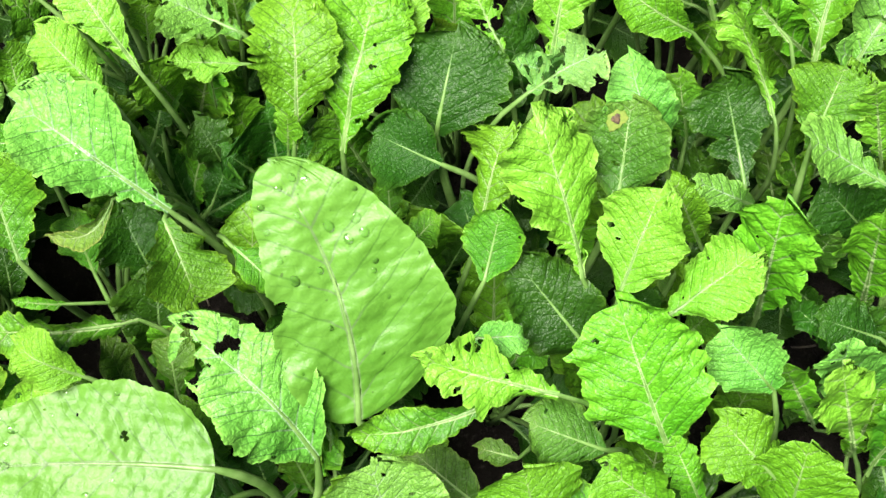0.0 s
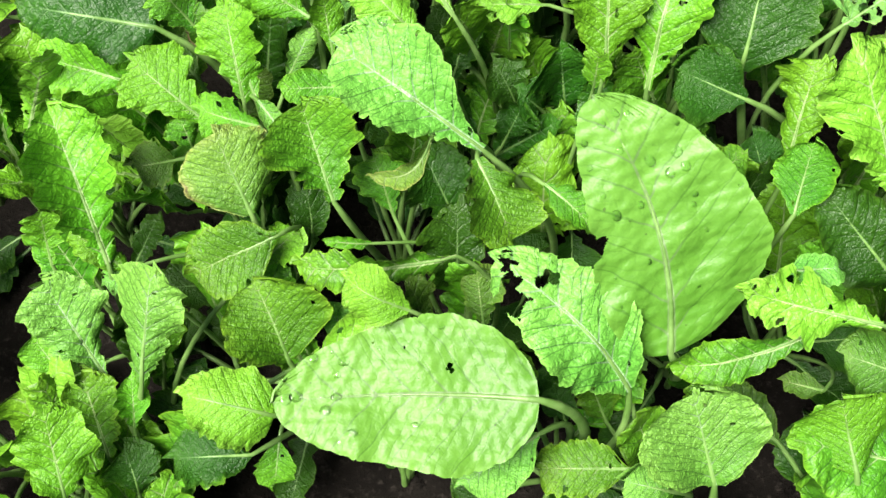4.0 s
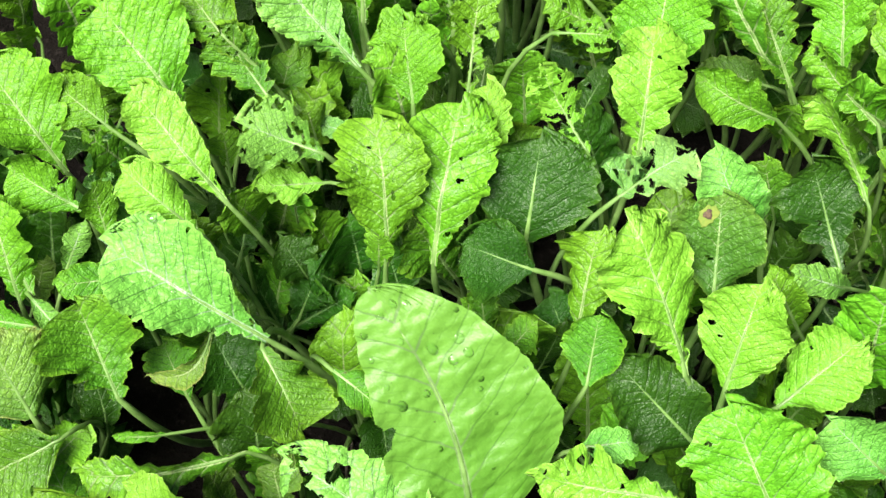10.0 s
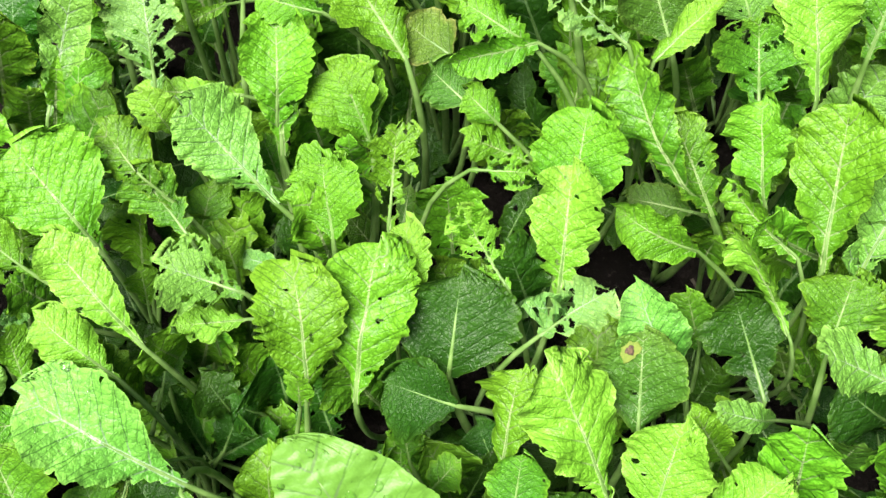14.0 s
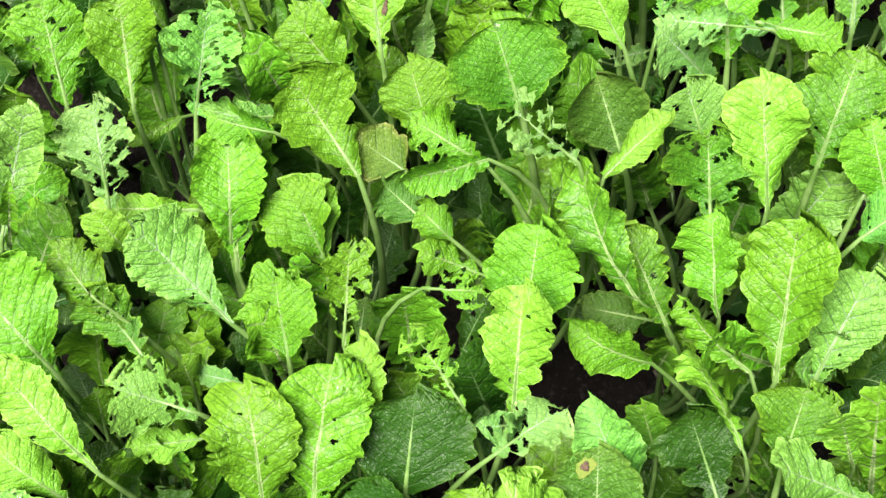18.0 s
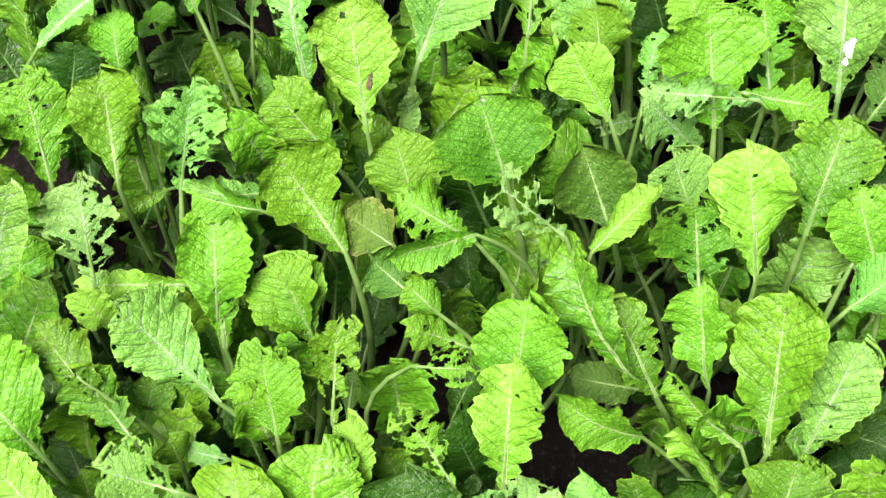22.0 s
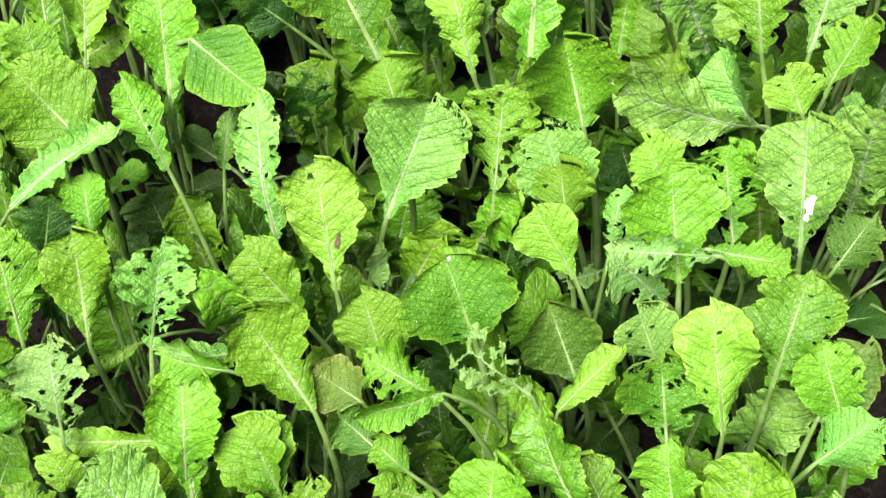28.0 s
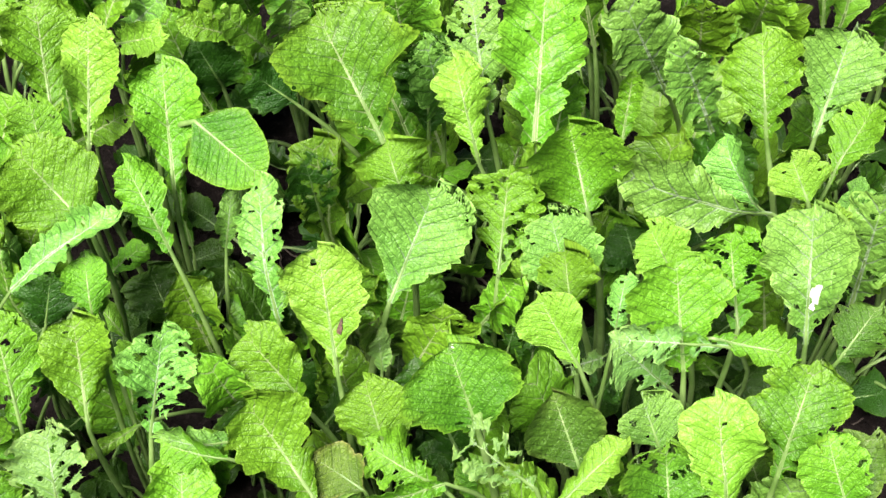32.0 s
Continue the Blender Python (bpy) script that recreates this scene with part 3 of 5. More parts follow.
# ---- plants ----
# small dark leaves fill the gaps, with shade put into their green
p = plant(-0.376, -0.065, "low mustard plant with dark green puckered leaves in shade")
leaf(p, (-0.3870, -0.0207, 0.0814), (-0.3934, 0.0046, 0.1122), 0.0324, -19, "l", "d")
p = plant(-0.180, -0.065, "mustard plant with pale grey green crinkled leaves")
p = plant(-0.451, -0.025)
leaf(p, (-0.4491, 0.0181, 0.0639), (-0.4401, 0.0308, 0.1553), 0.0272, -77, "l", "g")
leaf(p, (-0.4226, -0.0287, 0.0565), (-0.4009, -0.0020, 0.0987), 0.0200, -50, "o", "d", fine=0.6, gnaw=0)
p = plant(-0.380, -0.017)
b = leaf(p, (-0.4046, 0.0399, 0.1338), (-0.4412, 0.0860, 0.1822), 0.0506, -7, "o", "p")
droplets(b, 3, 0.3, 0.95, -0.85, 0.85, 11, 0.0026)
leaf(p, (-0.4059, -0.0021, 0.0984), (-0.4188, 0.0413, 0.1462), 0.0338, -18, "l", "g")
leaf(p, (-0.4297, 0.0348, 0.1324), (-0.4488, 0.0570, 0.1624), 0.0298, -8, "o", "y")
leaf(p, (-0.2750, 0.0528, 0.1613), (-0.2109, 0.0792, 0.1924), 0.0284, -23, "o", "x", teeth=0.2)
leaf(p, (-0.3871, 0.0136, 0.1147), (-0.3857, 0.0429, 0.1466), 0.0194, -24, "o", "y")
leaf(p, (-0.3614, -0.0177, 0.0942), (-0.3445, -0.0047, 0.1217), 0.0124, -34, "o", "y")
leaf(p, (-0.4125, -0.0436, 0.1321), (-0.4245, 0.0080, 0.1774), 0.0505, -21, "l", "y")
p = plant(-0.223, 0.027, "mustard plant with very large smooth pale green leaves beaded with rain")
leaf(p, (-0.2514, 0.0755, 0.1434), (-0.2646, 0.0830, 0.1814), 0.0240, 15, "r", "p")
p = plant(-0.122, 0.033, "low mustard plant with dark green puckered leaves in shade")
leaf(p, (-0.1430, 0.0551, 0.1139), (-0.1657, 0.0813, 0.1570), 0.0285, 10, "r", "g")
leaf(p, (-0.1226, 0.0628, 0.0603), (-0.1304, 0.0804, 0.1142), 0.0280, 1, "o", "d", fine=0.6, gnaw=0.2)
leaf(p, (-0.1696, 0.0875, 0.1466), (-0.1753, 0.1140, 0.1778), 0.0257, -1, "l", "o")
leaf(p, (-0.1148, 0.0467, 0.0876), (-0.1248, 0.0638, 0.1162), 0.0232, 9, "r", "d")
b = leaf(p, (-0.1313, 0.0304, 0.1932), (-0.2819, 0.0145, 0.1996), 0.0922, 15, "b", "m", bow=0.004, teeth=0.3, ruffle=0.4, cup=0.06, arch=0.05, twist=0.0, bites=((0.33, 0.33, 0.0032), (0.5, 0.62, 0.0014), (0.62, 0.8, 0.0014)))
droplets(b, 10, 0.55, 0.97, -0.9, 0.95, 4, 0.0036)
droplets(b, 10, 0.15, 0.9, -0.8, 0.95, 91, 0.002)
leaf(p, (-0.0798, 0.0496, 0.1633), (-0.1639, 0.1052, 0.2176), 0.0635, 12, "v", "p", bow=0.006, teeth=0.6, gnaw=0.05, bites=((0.74, 0.35, 0.007), (0.82, -0.8, 0.013), (0.93, 0.12, 0.005), (0.87, -0.25, 0.006)))
leaf(p, (-0.1306, 0.0190, 0.1621), (-0.1752, -0.0134, 0.1505), 0.0410, 13, "r", "p", teeth=0.5)
p = plant(-0.045, 0.022, "mustard plant with very large smooth pale green leaves beaded with rain")
leaf(p, (-0.0521, -0.0019, 0.1345), (-0.0824, -0.0004, 0.1469), 0.0363, 14, "r", "p")
leaf(p, (-0.0898, 0.0502, 0.0886), (-0.1029, 0.0653, 0.1286), 0.0248, 17, "r", "g")
leaf(p, (-0.0775, 0.0670, 0.1171), (-0.0764, 0.0868, 0.1464), 0.0174, 1, "l", "w", gnaw=0.4)
leaf(p, (-0.0284, -0.0013, 0.1577), (-0.0472, 0.0423, 0.1981), 0.0749, 6, "r", "p", teeth=0.5)
leaf(p, (-0.0750, 0.0098, 0.1340), (-0.1330, 0.0047, 0.1366), 0.0369, 13, "r", "g")
p = plant(-0.007, -0.042)
p = plant(0.064, 0.002, "mustard plant with dull olive ageing leaves")
leaf(p, (0.0186, 0.0459, 0.0874), (-0.0316, 0.0768, 0.1077), 0.0356, 18, "r", "o", teeth=0.3)
leaf(p, (0.0518, 0.0122, 0.1557), (0.0375, 0.0471, 0.1879), 0.0641, 13, "r", "y", teeth=0.6)
p = plant(0.119, 0.021, "mustard plant with bright lime green toothed young leaves")
leaf(p, (0.1319, 0.0298, 0.1646), (0.0784, 0.0535, 0.1885), 0.0510, 40, "l", "y", ruffle=1.6)
p = plant(0.185, 0.011)
b = leaf(p, (0.1933, 0.0371, 0.1450), (0.1910, 0.0670, 0.2131), 0.0681, 24, "v", "y", teeth=0.4)
droplets(b, 3, 0.3, 0.95, -0.85, 0.85, 53, 0.0026)
leaf(p, (0.1439, 0.0457, 0.1473), (0.1193, 0.0711, 0.1902), 0.0210, 25, "n", "y")
p = plant(-0.435, 0.102)
leaf(p, (-0.4498, 0.1079, 0.1521), (-0.4475, 0.1270, 0.1933), 0.0247, -35, "o", "y")
leaf(p, (-0.4183, 0.1227, 0.0953), (-0.3908, 0.1545, 0.1385), 0.0172, -30, "o", "d", fine=0.6, gnaw=0.2)
leaf(p, (-0.4051, 0.1031, 0.1713), (-0.4376, 0.1770, 0.2394), 0.0514, -12, "l", "y", teeth=0.9)
p = plant(-0.400, 0.053, "mustard plant with bright lime green toothed young leaves")
leaf(p, (-0.3151, 0.1153, 0.1541), (-0.2879, 0.1354, 0.1716), 0.0254, -28, "o", "y")
leaf(p, (-0.3748, 0.0323, 0.1543), (-0.3640, 0.0921, 0.2073), 0.0489, -10, "l", "p", teeth=0.8)
p = plant(-0.347, 0.081)
leaf(p, (-0.3970, 0.1033, 0.1629), (-0.4283, 0.1170, 0.1906), 0.0216, 9, "n", "y")
p = plant(-0.289, 0.068)
leaf(p, (-0.2930, 0.0185, 0.1160), (-0.2960, -0.0129, 0.0955), 0.0266, 15, "o", "y")
leaf(p, (-0.3072, 0.0552, 0.0739), (-0.3030, 0.0549, 0.1618), 0.0251, -132, "o", "y")
leaf(p, (-0.2828, 0.0501, 0.1671), (-0.3041, 0.0880, 0.2023), 0.0628, -8, "r", "g", teeth=0.4)
leaf(p, (-0.2849, 0.0136, 0.1751), (-0.3415, 0.0194, 0.1835), 0.0486, 11, "b", "x", teeth=0.5)
leaf(p, (-0.3052, -0.0004, 0.1311), (-0.3568, -0.0074, 0.1321), 0.0344, 14, "r", "d")
p = plant(-0.192, 0.103)
leaf(p, (-0.1904, 0.1532, 0.1404), (-0.2171, 0.1908, 0.1865), 0.0427, 9, "l", "d")
leaf(p, (-0.2350, 0.1613, 0.1425), (-0.2488, 0.1893, 0.1741), 0.0324, 2, "o", "g")
leaf(p, (-0.2093, 0.0924, 0.0936), (-0.2252, 0.1198, 0.1445), 0.0233, -33, "o", "o", fine=0.6, gnaw=0)
leaf(p, (-0.2076, 0.0713, 0.2124), (-0.2461, 0.0849, 0.2269), 0.0354, 32, "r", "x", teeth=0.4)
leaf(p, (-0.1854, 0.1101, 0.2046), (-0.2812, 0.0966, 0.2064), 0.0239, 47, "n", "g", ruffle=1.7, teeth=1.2)
p = plant(-0.045, 0.110, "mustard plant with pale grey green crinkled leaves")
b = leaf(p, (-0.0576, 0.0708, 0.1740), (-0.1130, 0.1790, 0.2788), 0.1037, 7, "b", "m", bow=0.013, skew=0.18, teeth=0.25, ruffle=0.35, cup=0.05, arch=0.05, twist=0.0, bites=((0.50, -0.98, 0.010), ))
droplets(b, 13, 0.55, 0.97, -0.9, 0.95, 3, 0.0036)
droplets(b, 13, 0.15, 0.9, -0.8, 0.95, 90, 0.002)
p = plant(0.022, 0.131, "low mustard plant with dark green puckered leaves in shade")
leaf(p, (0.0087, 0.1414, 0.0997), (-0.0209, 0.1658, 0.1564), 0.0245, 46, "o", "d", fine=0.6, gnaw=0.2)
leaf(p, (0.0134, 0.0779, 0.1971), (-0.0609, 0.0553, 0.1927), 0.0255, 36, "n", "g", teeth=0.3, bow=-0.004)
leaf(p, (0.0019, 0.1122, 0.2096), (0.0385, 0.1161, 0.2144), 0.0210, -1, "r", "p", curl=1.3)
leaf(p, (0.0372, 0.0670, 0.1355), (0.0108, 0.0703, 0.1395), 0.0153, 19, "r", "o")
p = plant(0.087, 0.105)
leaf(p, (0.1333, 0.1457, 0.1503), (0.1486, 0.1582, 0.1777), 0.0273, -12, "r", "g")
leaf(p, (0.0844, 0.0654, 0.1720), (0.0374, 0.0752, 0.1828), 0.0407, 19, "r", "o", teeth=0.5)
leaf(p, (0.0536, 0.0815, 0.2158), (-0.0271, 0.0913, 0.2289), 0.0292, 45, "n", "x", ruffle=1.9, gnaw=0.25, teeth=1.2)
leaf(p, (0.0721, 0.1274, 0.1714), (0.0222, 0.1673, 0.2098), 0.0534, 24, "b", "d", teeth=0.25)
p = plant(0.156, 0.075)
leaf(p, (0.1087, 0.0251, 0.1298), (0.0180, 0.0260, 0.1660), 0.0621, 17, "r", "g", teeth=0.7)
leaf(p, (0.1205, 0.0638, 0.1793), (0.0799, 0.1298, 0.2430), 0.0742, 22, "r", "y", teeth=1.1, gnaw=0.06)
leaf(p, (0.1780, 0.1033, 0.1885), (0.1405, 0.1293, 0.2142), 0.0418, 29, "r", "p", teeth=0.6)
leaf(p, (0.1835, 0.0551, 0.1716), (0.1426, 0.0834, 0.1993), 0.0447, 26, "l", "y")
p = plant(0.272, 0.086, "mustard plant with bright lime green toothed young leaves")
leaf(p, (0.2493, 0.0963, 0.1010), (0.2098, 0.1145, 0.2139), 0.0308, 62, "o", "x")
p = plant(0.284, 0.141, "low mustard plant with dark green puckered leaves in shade")
b = leaf(p, (0.2668, 0.1349, 0.0954), (0.2130, 0.1305, 0.1942), 0.0448, 64, "r", "p")
droplets(b, 3, 0.3, 0.95, -0.85, 0.85, 100, 0.0026)
leaf(p, (0.2572, 0.1592, 0.1420), (0.2088, 0.1605, 0.1663), 0.0380, 29, "r", "d")
leaf(p, (0.2294, 0.1128, 0.0895), (0.1798, 0.1161, 0.2024), 0.0222, 65, "o", "y")
leaf(p, (0.2424, 0.1619, 0.0960), (0.1954, 0.1699, 0.1651), 0.0195, 26, "o", "d", fine=0.6, gnaw=0.2)
p = plant(-0.572, 0.211, "low mustard plant with dark green puckered leaves in shade")
p = plant(-0.508, 0.183, "mustard plant with bright lime green toothed young leaves")
leaf(p, (-0.4764, 0.1702, 0.1689), (-0.4307, 0.1933, 0.2712), 0.0207, -70, "o", "x")
p = plant(-0.343, 0.225)
leaf(p, (-0.3602, 0.2433, 0.2247), (-0.3788, 0.2500, 0.2625), 0.0326, 25, "l", "g")
leaf(p, (-0.3759, 0.1773, 0.1709), (-0.4012, 0.1654, 0.1797), 0.0305, 31, "r", "o")
leaf(p, (-0.3478, 0.2191, 0.1322), (-0.3256, 0.2424, 0.1804), 0.0206, -13, "o", "o", fine=0.6, gnaw=0.2)
leaf(p, (-0.3133, 0.1948, 0.2236), (-0.2928, 0.1730, 0.2177), 0.0142, -7, "n", "p")
leaf(p, (-0.3801, 0.2001, 0.2267), (-0.4492, 0.2108, 0.2385), 0.0328, 44, "o", "y", teeth=0.8)
leaf(p, (-0.3450, 0.1824, 0.2144), (-0.3939, 0.2102, 0.2417), 0.0443, 13, "l", "y", gnaw=0.1)
leaf(p, (-0.3174, 0.2013, 0.2149), (-0.3405, 0.2448, 0.2564), 0.0395, 14, "l", "y", ruffle=1.4)
leaf(p, (-0.3811, 0.2343, 0.2372), (-0.4685, 0.2395, 0.2473), 0.0568, 29, "b", "d", teeth=0.2)
leaf(p, (-0.3245, 0.1971, 0.2125), (-0.3361, 0.2444, 0.2568), 0.0355, -4, "l", "y")
leaf(p, (-0.2837, 0.2446, 0.2387), (-0.3300, 0.2649, 0.2581), 0.0380, 33, "l", "y", gnaw=0.1)
p = plant(-0.330, 0.152, "mustard plant with an ageing leaf that browns at its edges")
leaf(p, (-0.3628, 0.2239, 0.1954), (-0.3967, 0.2469, 0.2257), 0.0319, 12, "r", "o")
leaf(p, (-0.2917, 0.1454, 0.1129), (-0.2964, 0.1808, 0.1651), 0.0257, -24, "o", "d", fine=0.6, gnaw=0.2)
leaf(p, (-0.3579, 0.1746, 0.1942), (-0.3631, 0.1856, 0.2211), 0.0242, -7, "l", "g")
leaf(p, (-0.3871, 0.1116, 0.1531), (-0.4109, 0.0914, 0.1597), 0.0195, 28, "l", "p")
leaf(p, (-0.3277, 0.1446, 0.1081), (-0.3304, 0.1721, 0.1481), 0.0183, -71, "o", "d", fine=0.6, gnaw=0.2)
leaf(p, (-0.2987, 0.2167, 0.2175), (-0.2820, 0.2355, 0.2466), 0.0143, -35, "n", "p")
leaf(p, (-0.2957, 0.1217, 0.1913), (-0.3493, 0.0953, 0.1832), 0.0449, 48, "r", "g", teeth=0.7)
leaf(p, (-0.3134, 0.1324, 0.1943), (-0.3364, 0.1707, 0.2302), 0.0608, -2, "r", "b", teeth=0.5, label="browning leaf with dead brown edges")
leaf(p, (-0.3109, 0.1786, 0.2218), (-0.3500, 0.1849, 0.2284), 0.0316, 39, "r", "y")
p = plant(-0.246, 0.178)
leaf(p, (-0.2015, 0.2389, 0.1875), (-0.1923, 0.2723, 0.2205), 0.0209, -22, "r", "d")
leaf(p, (-0.2717, 0.2282, 0.2206), (-0.2761, 0.2509, 0.2627), 0.0203, -7, "o", "y")
leaf(p, (-0.2647, 0.1446, 0.1951), (-0.2846, 0.1907, 0.2387), 0.0569, -6, "l", "g", teeth=1.3)
p = plant(-0.200, 0.217)
leaf(p, (-0.1699, 0.2131, 0.1445), (-0.1549, 0.2257, 0.1839), 0.0289, -33, "l", "d")
leaf(p, (-0.2511, 0.2131, 0.2165), (-0.3026, 0.2027, 0.2257), 0.0232, 30, "n", "g", teeth=0.4)
leaf(p, (-0.1843, 0.2168, 0.1131), (-0.1299, 0.2229, 0.1707), 0.0220, -32, "l", "d", fine=0.6, gnaw=0.2)
leaf(p, (-0.2055, 0.2801, 0.2226), (-0.2064, 0.2959, 0.2509), 0.0202, -13, "o", "y")
leaf(p, (-0.2117, 0.2248, 0.2482), (-0.2556, 0.2549, 0.2768), 0.0312, 24, "o", "x", teeth=0.5)
leaf(p, (-0.2042, 0.1678, 0.2380), (-0.2395, 0.1452, 0.2301), 0.0118, 47, "n", "b", bow=-0.008, ruffle=0.8, label="dry brown curled leaf edge")
p = plant(-0.139, 0.182, "mustard plant with an ageing leaf that browns at its edges")
leaf(p, (-0.1600, 0.2323, 0.1617), (-0.1776, 0.2485, 0.2021), 0.0283, 14, "l", "d")
leaf(p, (-0.1125, 0.2171, 0.2176), (-0.1103, 0.2227, 0.2551), 0.0182, -18, "o", "y")
leaf(p, (-0.2440, 0.1333, 0.1590), (-0.2730, 0.1284, 0.1697), 0.0098, 44, "n", "y")
b = leaf(p, (-0.1747, 0.1709, 0.2232), (-0.2634, 0.2121, 0.2662), 0.0605, 18, "o", "p", skew=0.12, teeth=0.7, cup=0.1)
droplets(b, 3, 0.55, 0.97, -0.9, 0.95, 9, 0.0026)
droplets(b, 3, 0.15, 0.9, -0.8, 0.95, 96, 0.002)
leaf(p, (-0.1773, 0.1660, 0.2215), (-0.1527, 0.1201, 0.2020), 0.0513, 8, "l", "g", teeth=0.8)
leaf(p, (-0.1369, 0.1555, 0.2141), (-0.1058, 0.1325, 0.2052), 0.0246, -4, "r", "g")
p = plant(-0.126, 0.233, "low mustard plant with dark green puckered leaves in shade")
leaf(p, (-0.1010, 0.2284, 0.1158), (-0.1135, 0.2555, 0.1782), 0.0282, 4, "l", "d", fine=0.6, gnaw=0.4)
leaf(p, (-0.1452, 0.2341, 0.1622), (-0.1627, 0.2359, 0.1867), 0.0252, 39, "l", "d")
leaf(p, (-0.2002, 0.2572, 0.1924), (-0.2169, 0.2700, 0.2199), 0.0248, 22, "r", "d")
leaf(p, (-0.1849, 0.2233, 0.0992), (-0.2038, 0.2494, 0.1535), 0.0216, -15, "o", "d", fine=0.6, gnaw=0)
b = leaf(p, (-0.1079, 0.2157, 0.2253), (-0.1134, 0.2826, 0.2890), 0.0488, -15, "o", "y", teeth=0.7)
droplets(b, 2, 0.55, 0.97, -0.9, 0.95, 12, 0.0026)
droplets(b, 3, 0.15, 0.9, -0.8, 0.95, 99, 0.002)
p = plant(-0.076, 0.153)
leaf(p, (-0.0386, 0.1765, 0.1827), (-0.0195, 0.1893, 0.2101), 0.0209, -21, "l", "g")
p = plant(-0.016, 0.171, "low mustard plant with dark green puckered leaves in shade")
leaf(p, (0.0043, 0.2036, 0.1279), (-0.0100, 0.2288, 0.1593), 0.0282, 19, "l", "d", fine=0.6, gnaw=0.4)
leaf(p, (-0.0171, 0.1859, 0.1249), (0.0001, 0.2094, 0.1597), 0.0221, -37, "o", "d", fine=0.6, gnaw=0)
leaf(p, (-0.0496, 0.1928, 0.1871), (-0.0535, 0.2094, 0.2155), 0.0176, 12, "o", "g")
leaf(p, (0.0085, 0.1513, 0.2026), (0.0149, 0.1850, 0.2339), 0.0367, -1, "r", "g", teeth=0.3)
leaf(p, (0.0027, 0.1749, 0.2021), (0.0157, 0.2298, 0.2534), 0.0324, 27, "o", "y", ruffle=1.7)
p = plant(0.057, 0.208)
b = leaf(p, (0.0829, 0.2027, 0.2148), (0.0845, 0.2488, 0.2580), 0.0532, 8, "r", "o", teeth=0.25, label="dull olive ageing leaf")
mark(b, "spot_ring", 0.80, -0.22, 0.0062, 0.0004, 1.1, "yellow ring round a dry spot")
mark(b, "leaf_spot", 0.80, -0.22, 0.0028, 0.0012, 1.1, "dry brown spot")
p = plant(0.106, 0.159)
leaf(p, (0.0996, 0.1683, 0.0970), (0.1165, 0.1831, 0.1403), 0.0275, -11, "o", "d", fine=0.6, gnaw=0)
leaf(p, (0.1363, 0.2037, 0.1900), (0.1409, 0.2200, 0.2184), 0.0235, 3, "o", "g")
leaf(p, (0.1354, 0.1703, 0.1185), (0.1226, 0.1976, 0.1527), 0.0202, 5, "o", "o", fine=0.6, gnaw=0.4)
leaf(p, (0.0653, 0.1553, 0.2076), (0.0276, 0.2247, 0.2759), 0.0556, -10, "o", "x", teeth=1.2, ruffle=1.6)
leaf(p, (0.0859, 0.1469, 0.2102), (0.1036, 0.1950, 0.2555), 0.0520, 11, "r", "x", teeth=0.5)
leaf(p, (0.1148, 0.1370, 0.2097), (0.1596, 0.1680, 0.2372), 0.0442, 8, "r", "x", teeth=0.8, ruffle=1.5)
p = plant(0.110, 0.224)
leaf(p, (0.1251, 0.2572, 0.2044), (0.1126, 0.2781, 0.2461), 0.0254, 28, "n", "g")
leaf(p, (0.1080, 0.2344, 0.2272), (0.0800, 0.2757, 0.2661), 0.0385, 37, "r", "p", teeth=0.5)
leaf(p, (0.1568, 0.2181, 0.2188), (0.1351, 0.2670, 0.2647), 0.0468, 23, "l", "d", gnaw=0.12)
p = plant(0.175, 0.166)
b = leaf(p, (0.1811, 0.1683, 0.1364), (0.1677, 0.1873, 0.2696), 0.0495, 49, "o", "y")
droplets(b, 3, 0.3, 0.95, -0.85, 0.85, 193, 0.0026)
leaf(p, (0.1330, 0.1901, 0.1983), (0.1083, 0.2047, 0.2503), 0.0244, 43, "n", "y")
p = plant(0.220, 0.241, "mustard plant with bright lime green toothed young leaves")
leaf(p, (0.2425, 0.2436, 0.2048), (0.2140, 0.2500, 0.2865), 0.0260, 78, "o", "x")
leaf(p, (0.2125, 0.2019, 0.1455), (0.2084, 0.1912, 0.2226), 0.0245, -166, "r", "o")
leaf(p, (0.2065, 0.2569, 0.1098), (0.1773, 0.2699, 0.1870), 0.0213, 78, "o", "o", fine=0.6, gnaw=0.4)
leaf(p, (0.1629, 0.2069, 0.2149), (0.1201, 0.2025, 0.2497), 0.0178, 40, "n", "p")
leaf(p, (0.1922, 0.2391, 0.2298), (0.2064, 0.2784, 0.2664), 0.0486, 8, "l", "g", teeth=1.2)
p = plant(0.282, 0.200)
leaf(p, (0.2522, 0.2259, 0.1480), (0.2065, 0.2360, 0.1987), 0.0562, 47, "r", "d")
leaf(p, (0.2468, 0.1801, 0.1396), (0.2202, 0.1816, 0.2680), 0.0379, 102, "o", "y")
leaf(p, (0.2657, 0.2437, 0.1568), (0.2414, 0.2715, 0.2803), 0.0286, 57, "o", "y", gnaw=0.1)
leaf(p, (0.2428, 0.2156, 0.2292), (0.1823, 0.2323, 0.2577), 0.0274, 37, "l", "p", ruffle=1.6)
leaf(p, (0.2452, 0.1812, 0.1039), (0.1857, 0.1886, 0.1478), 0.0239, 70, "o", "d", fine=0.6, gnaw=0.2)
p = plant(-0.376, 0.308, "mustard plant with pale grey green crinkled leaves")
b = leaf(p, (-0.3688, 0.2974, 0.1553), (-0.3568, 0.2793, 0.2704), 0.0443, 175, "o", "p")
droplets(b, 3, 0.3, 0.95, -0.85, 0.85, 213, 0.0026)
p = plant(-0.317, 0.316)
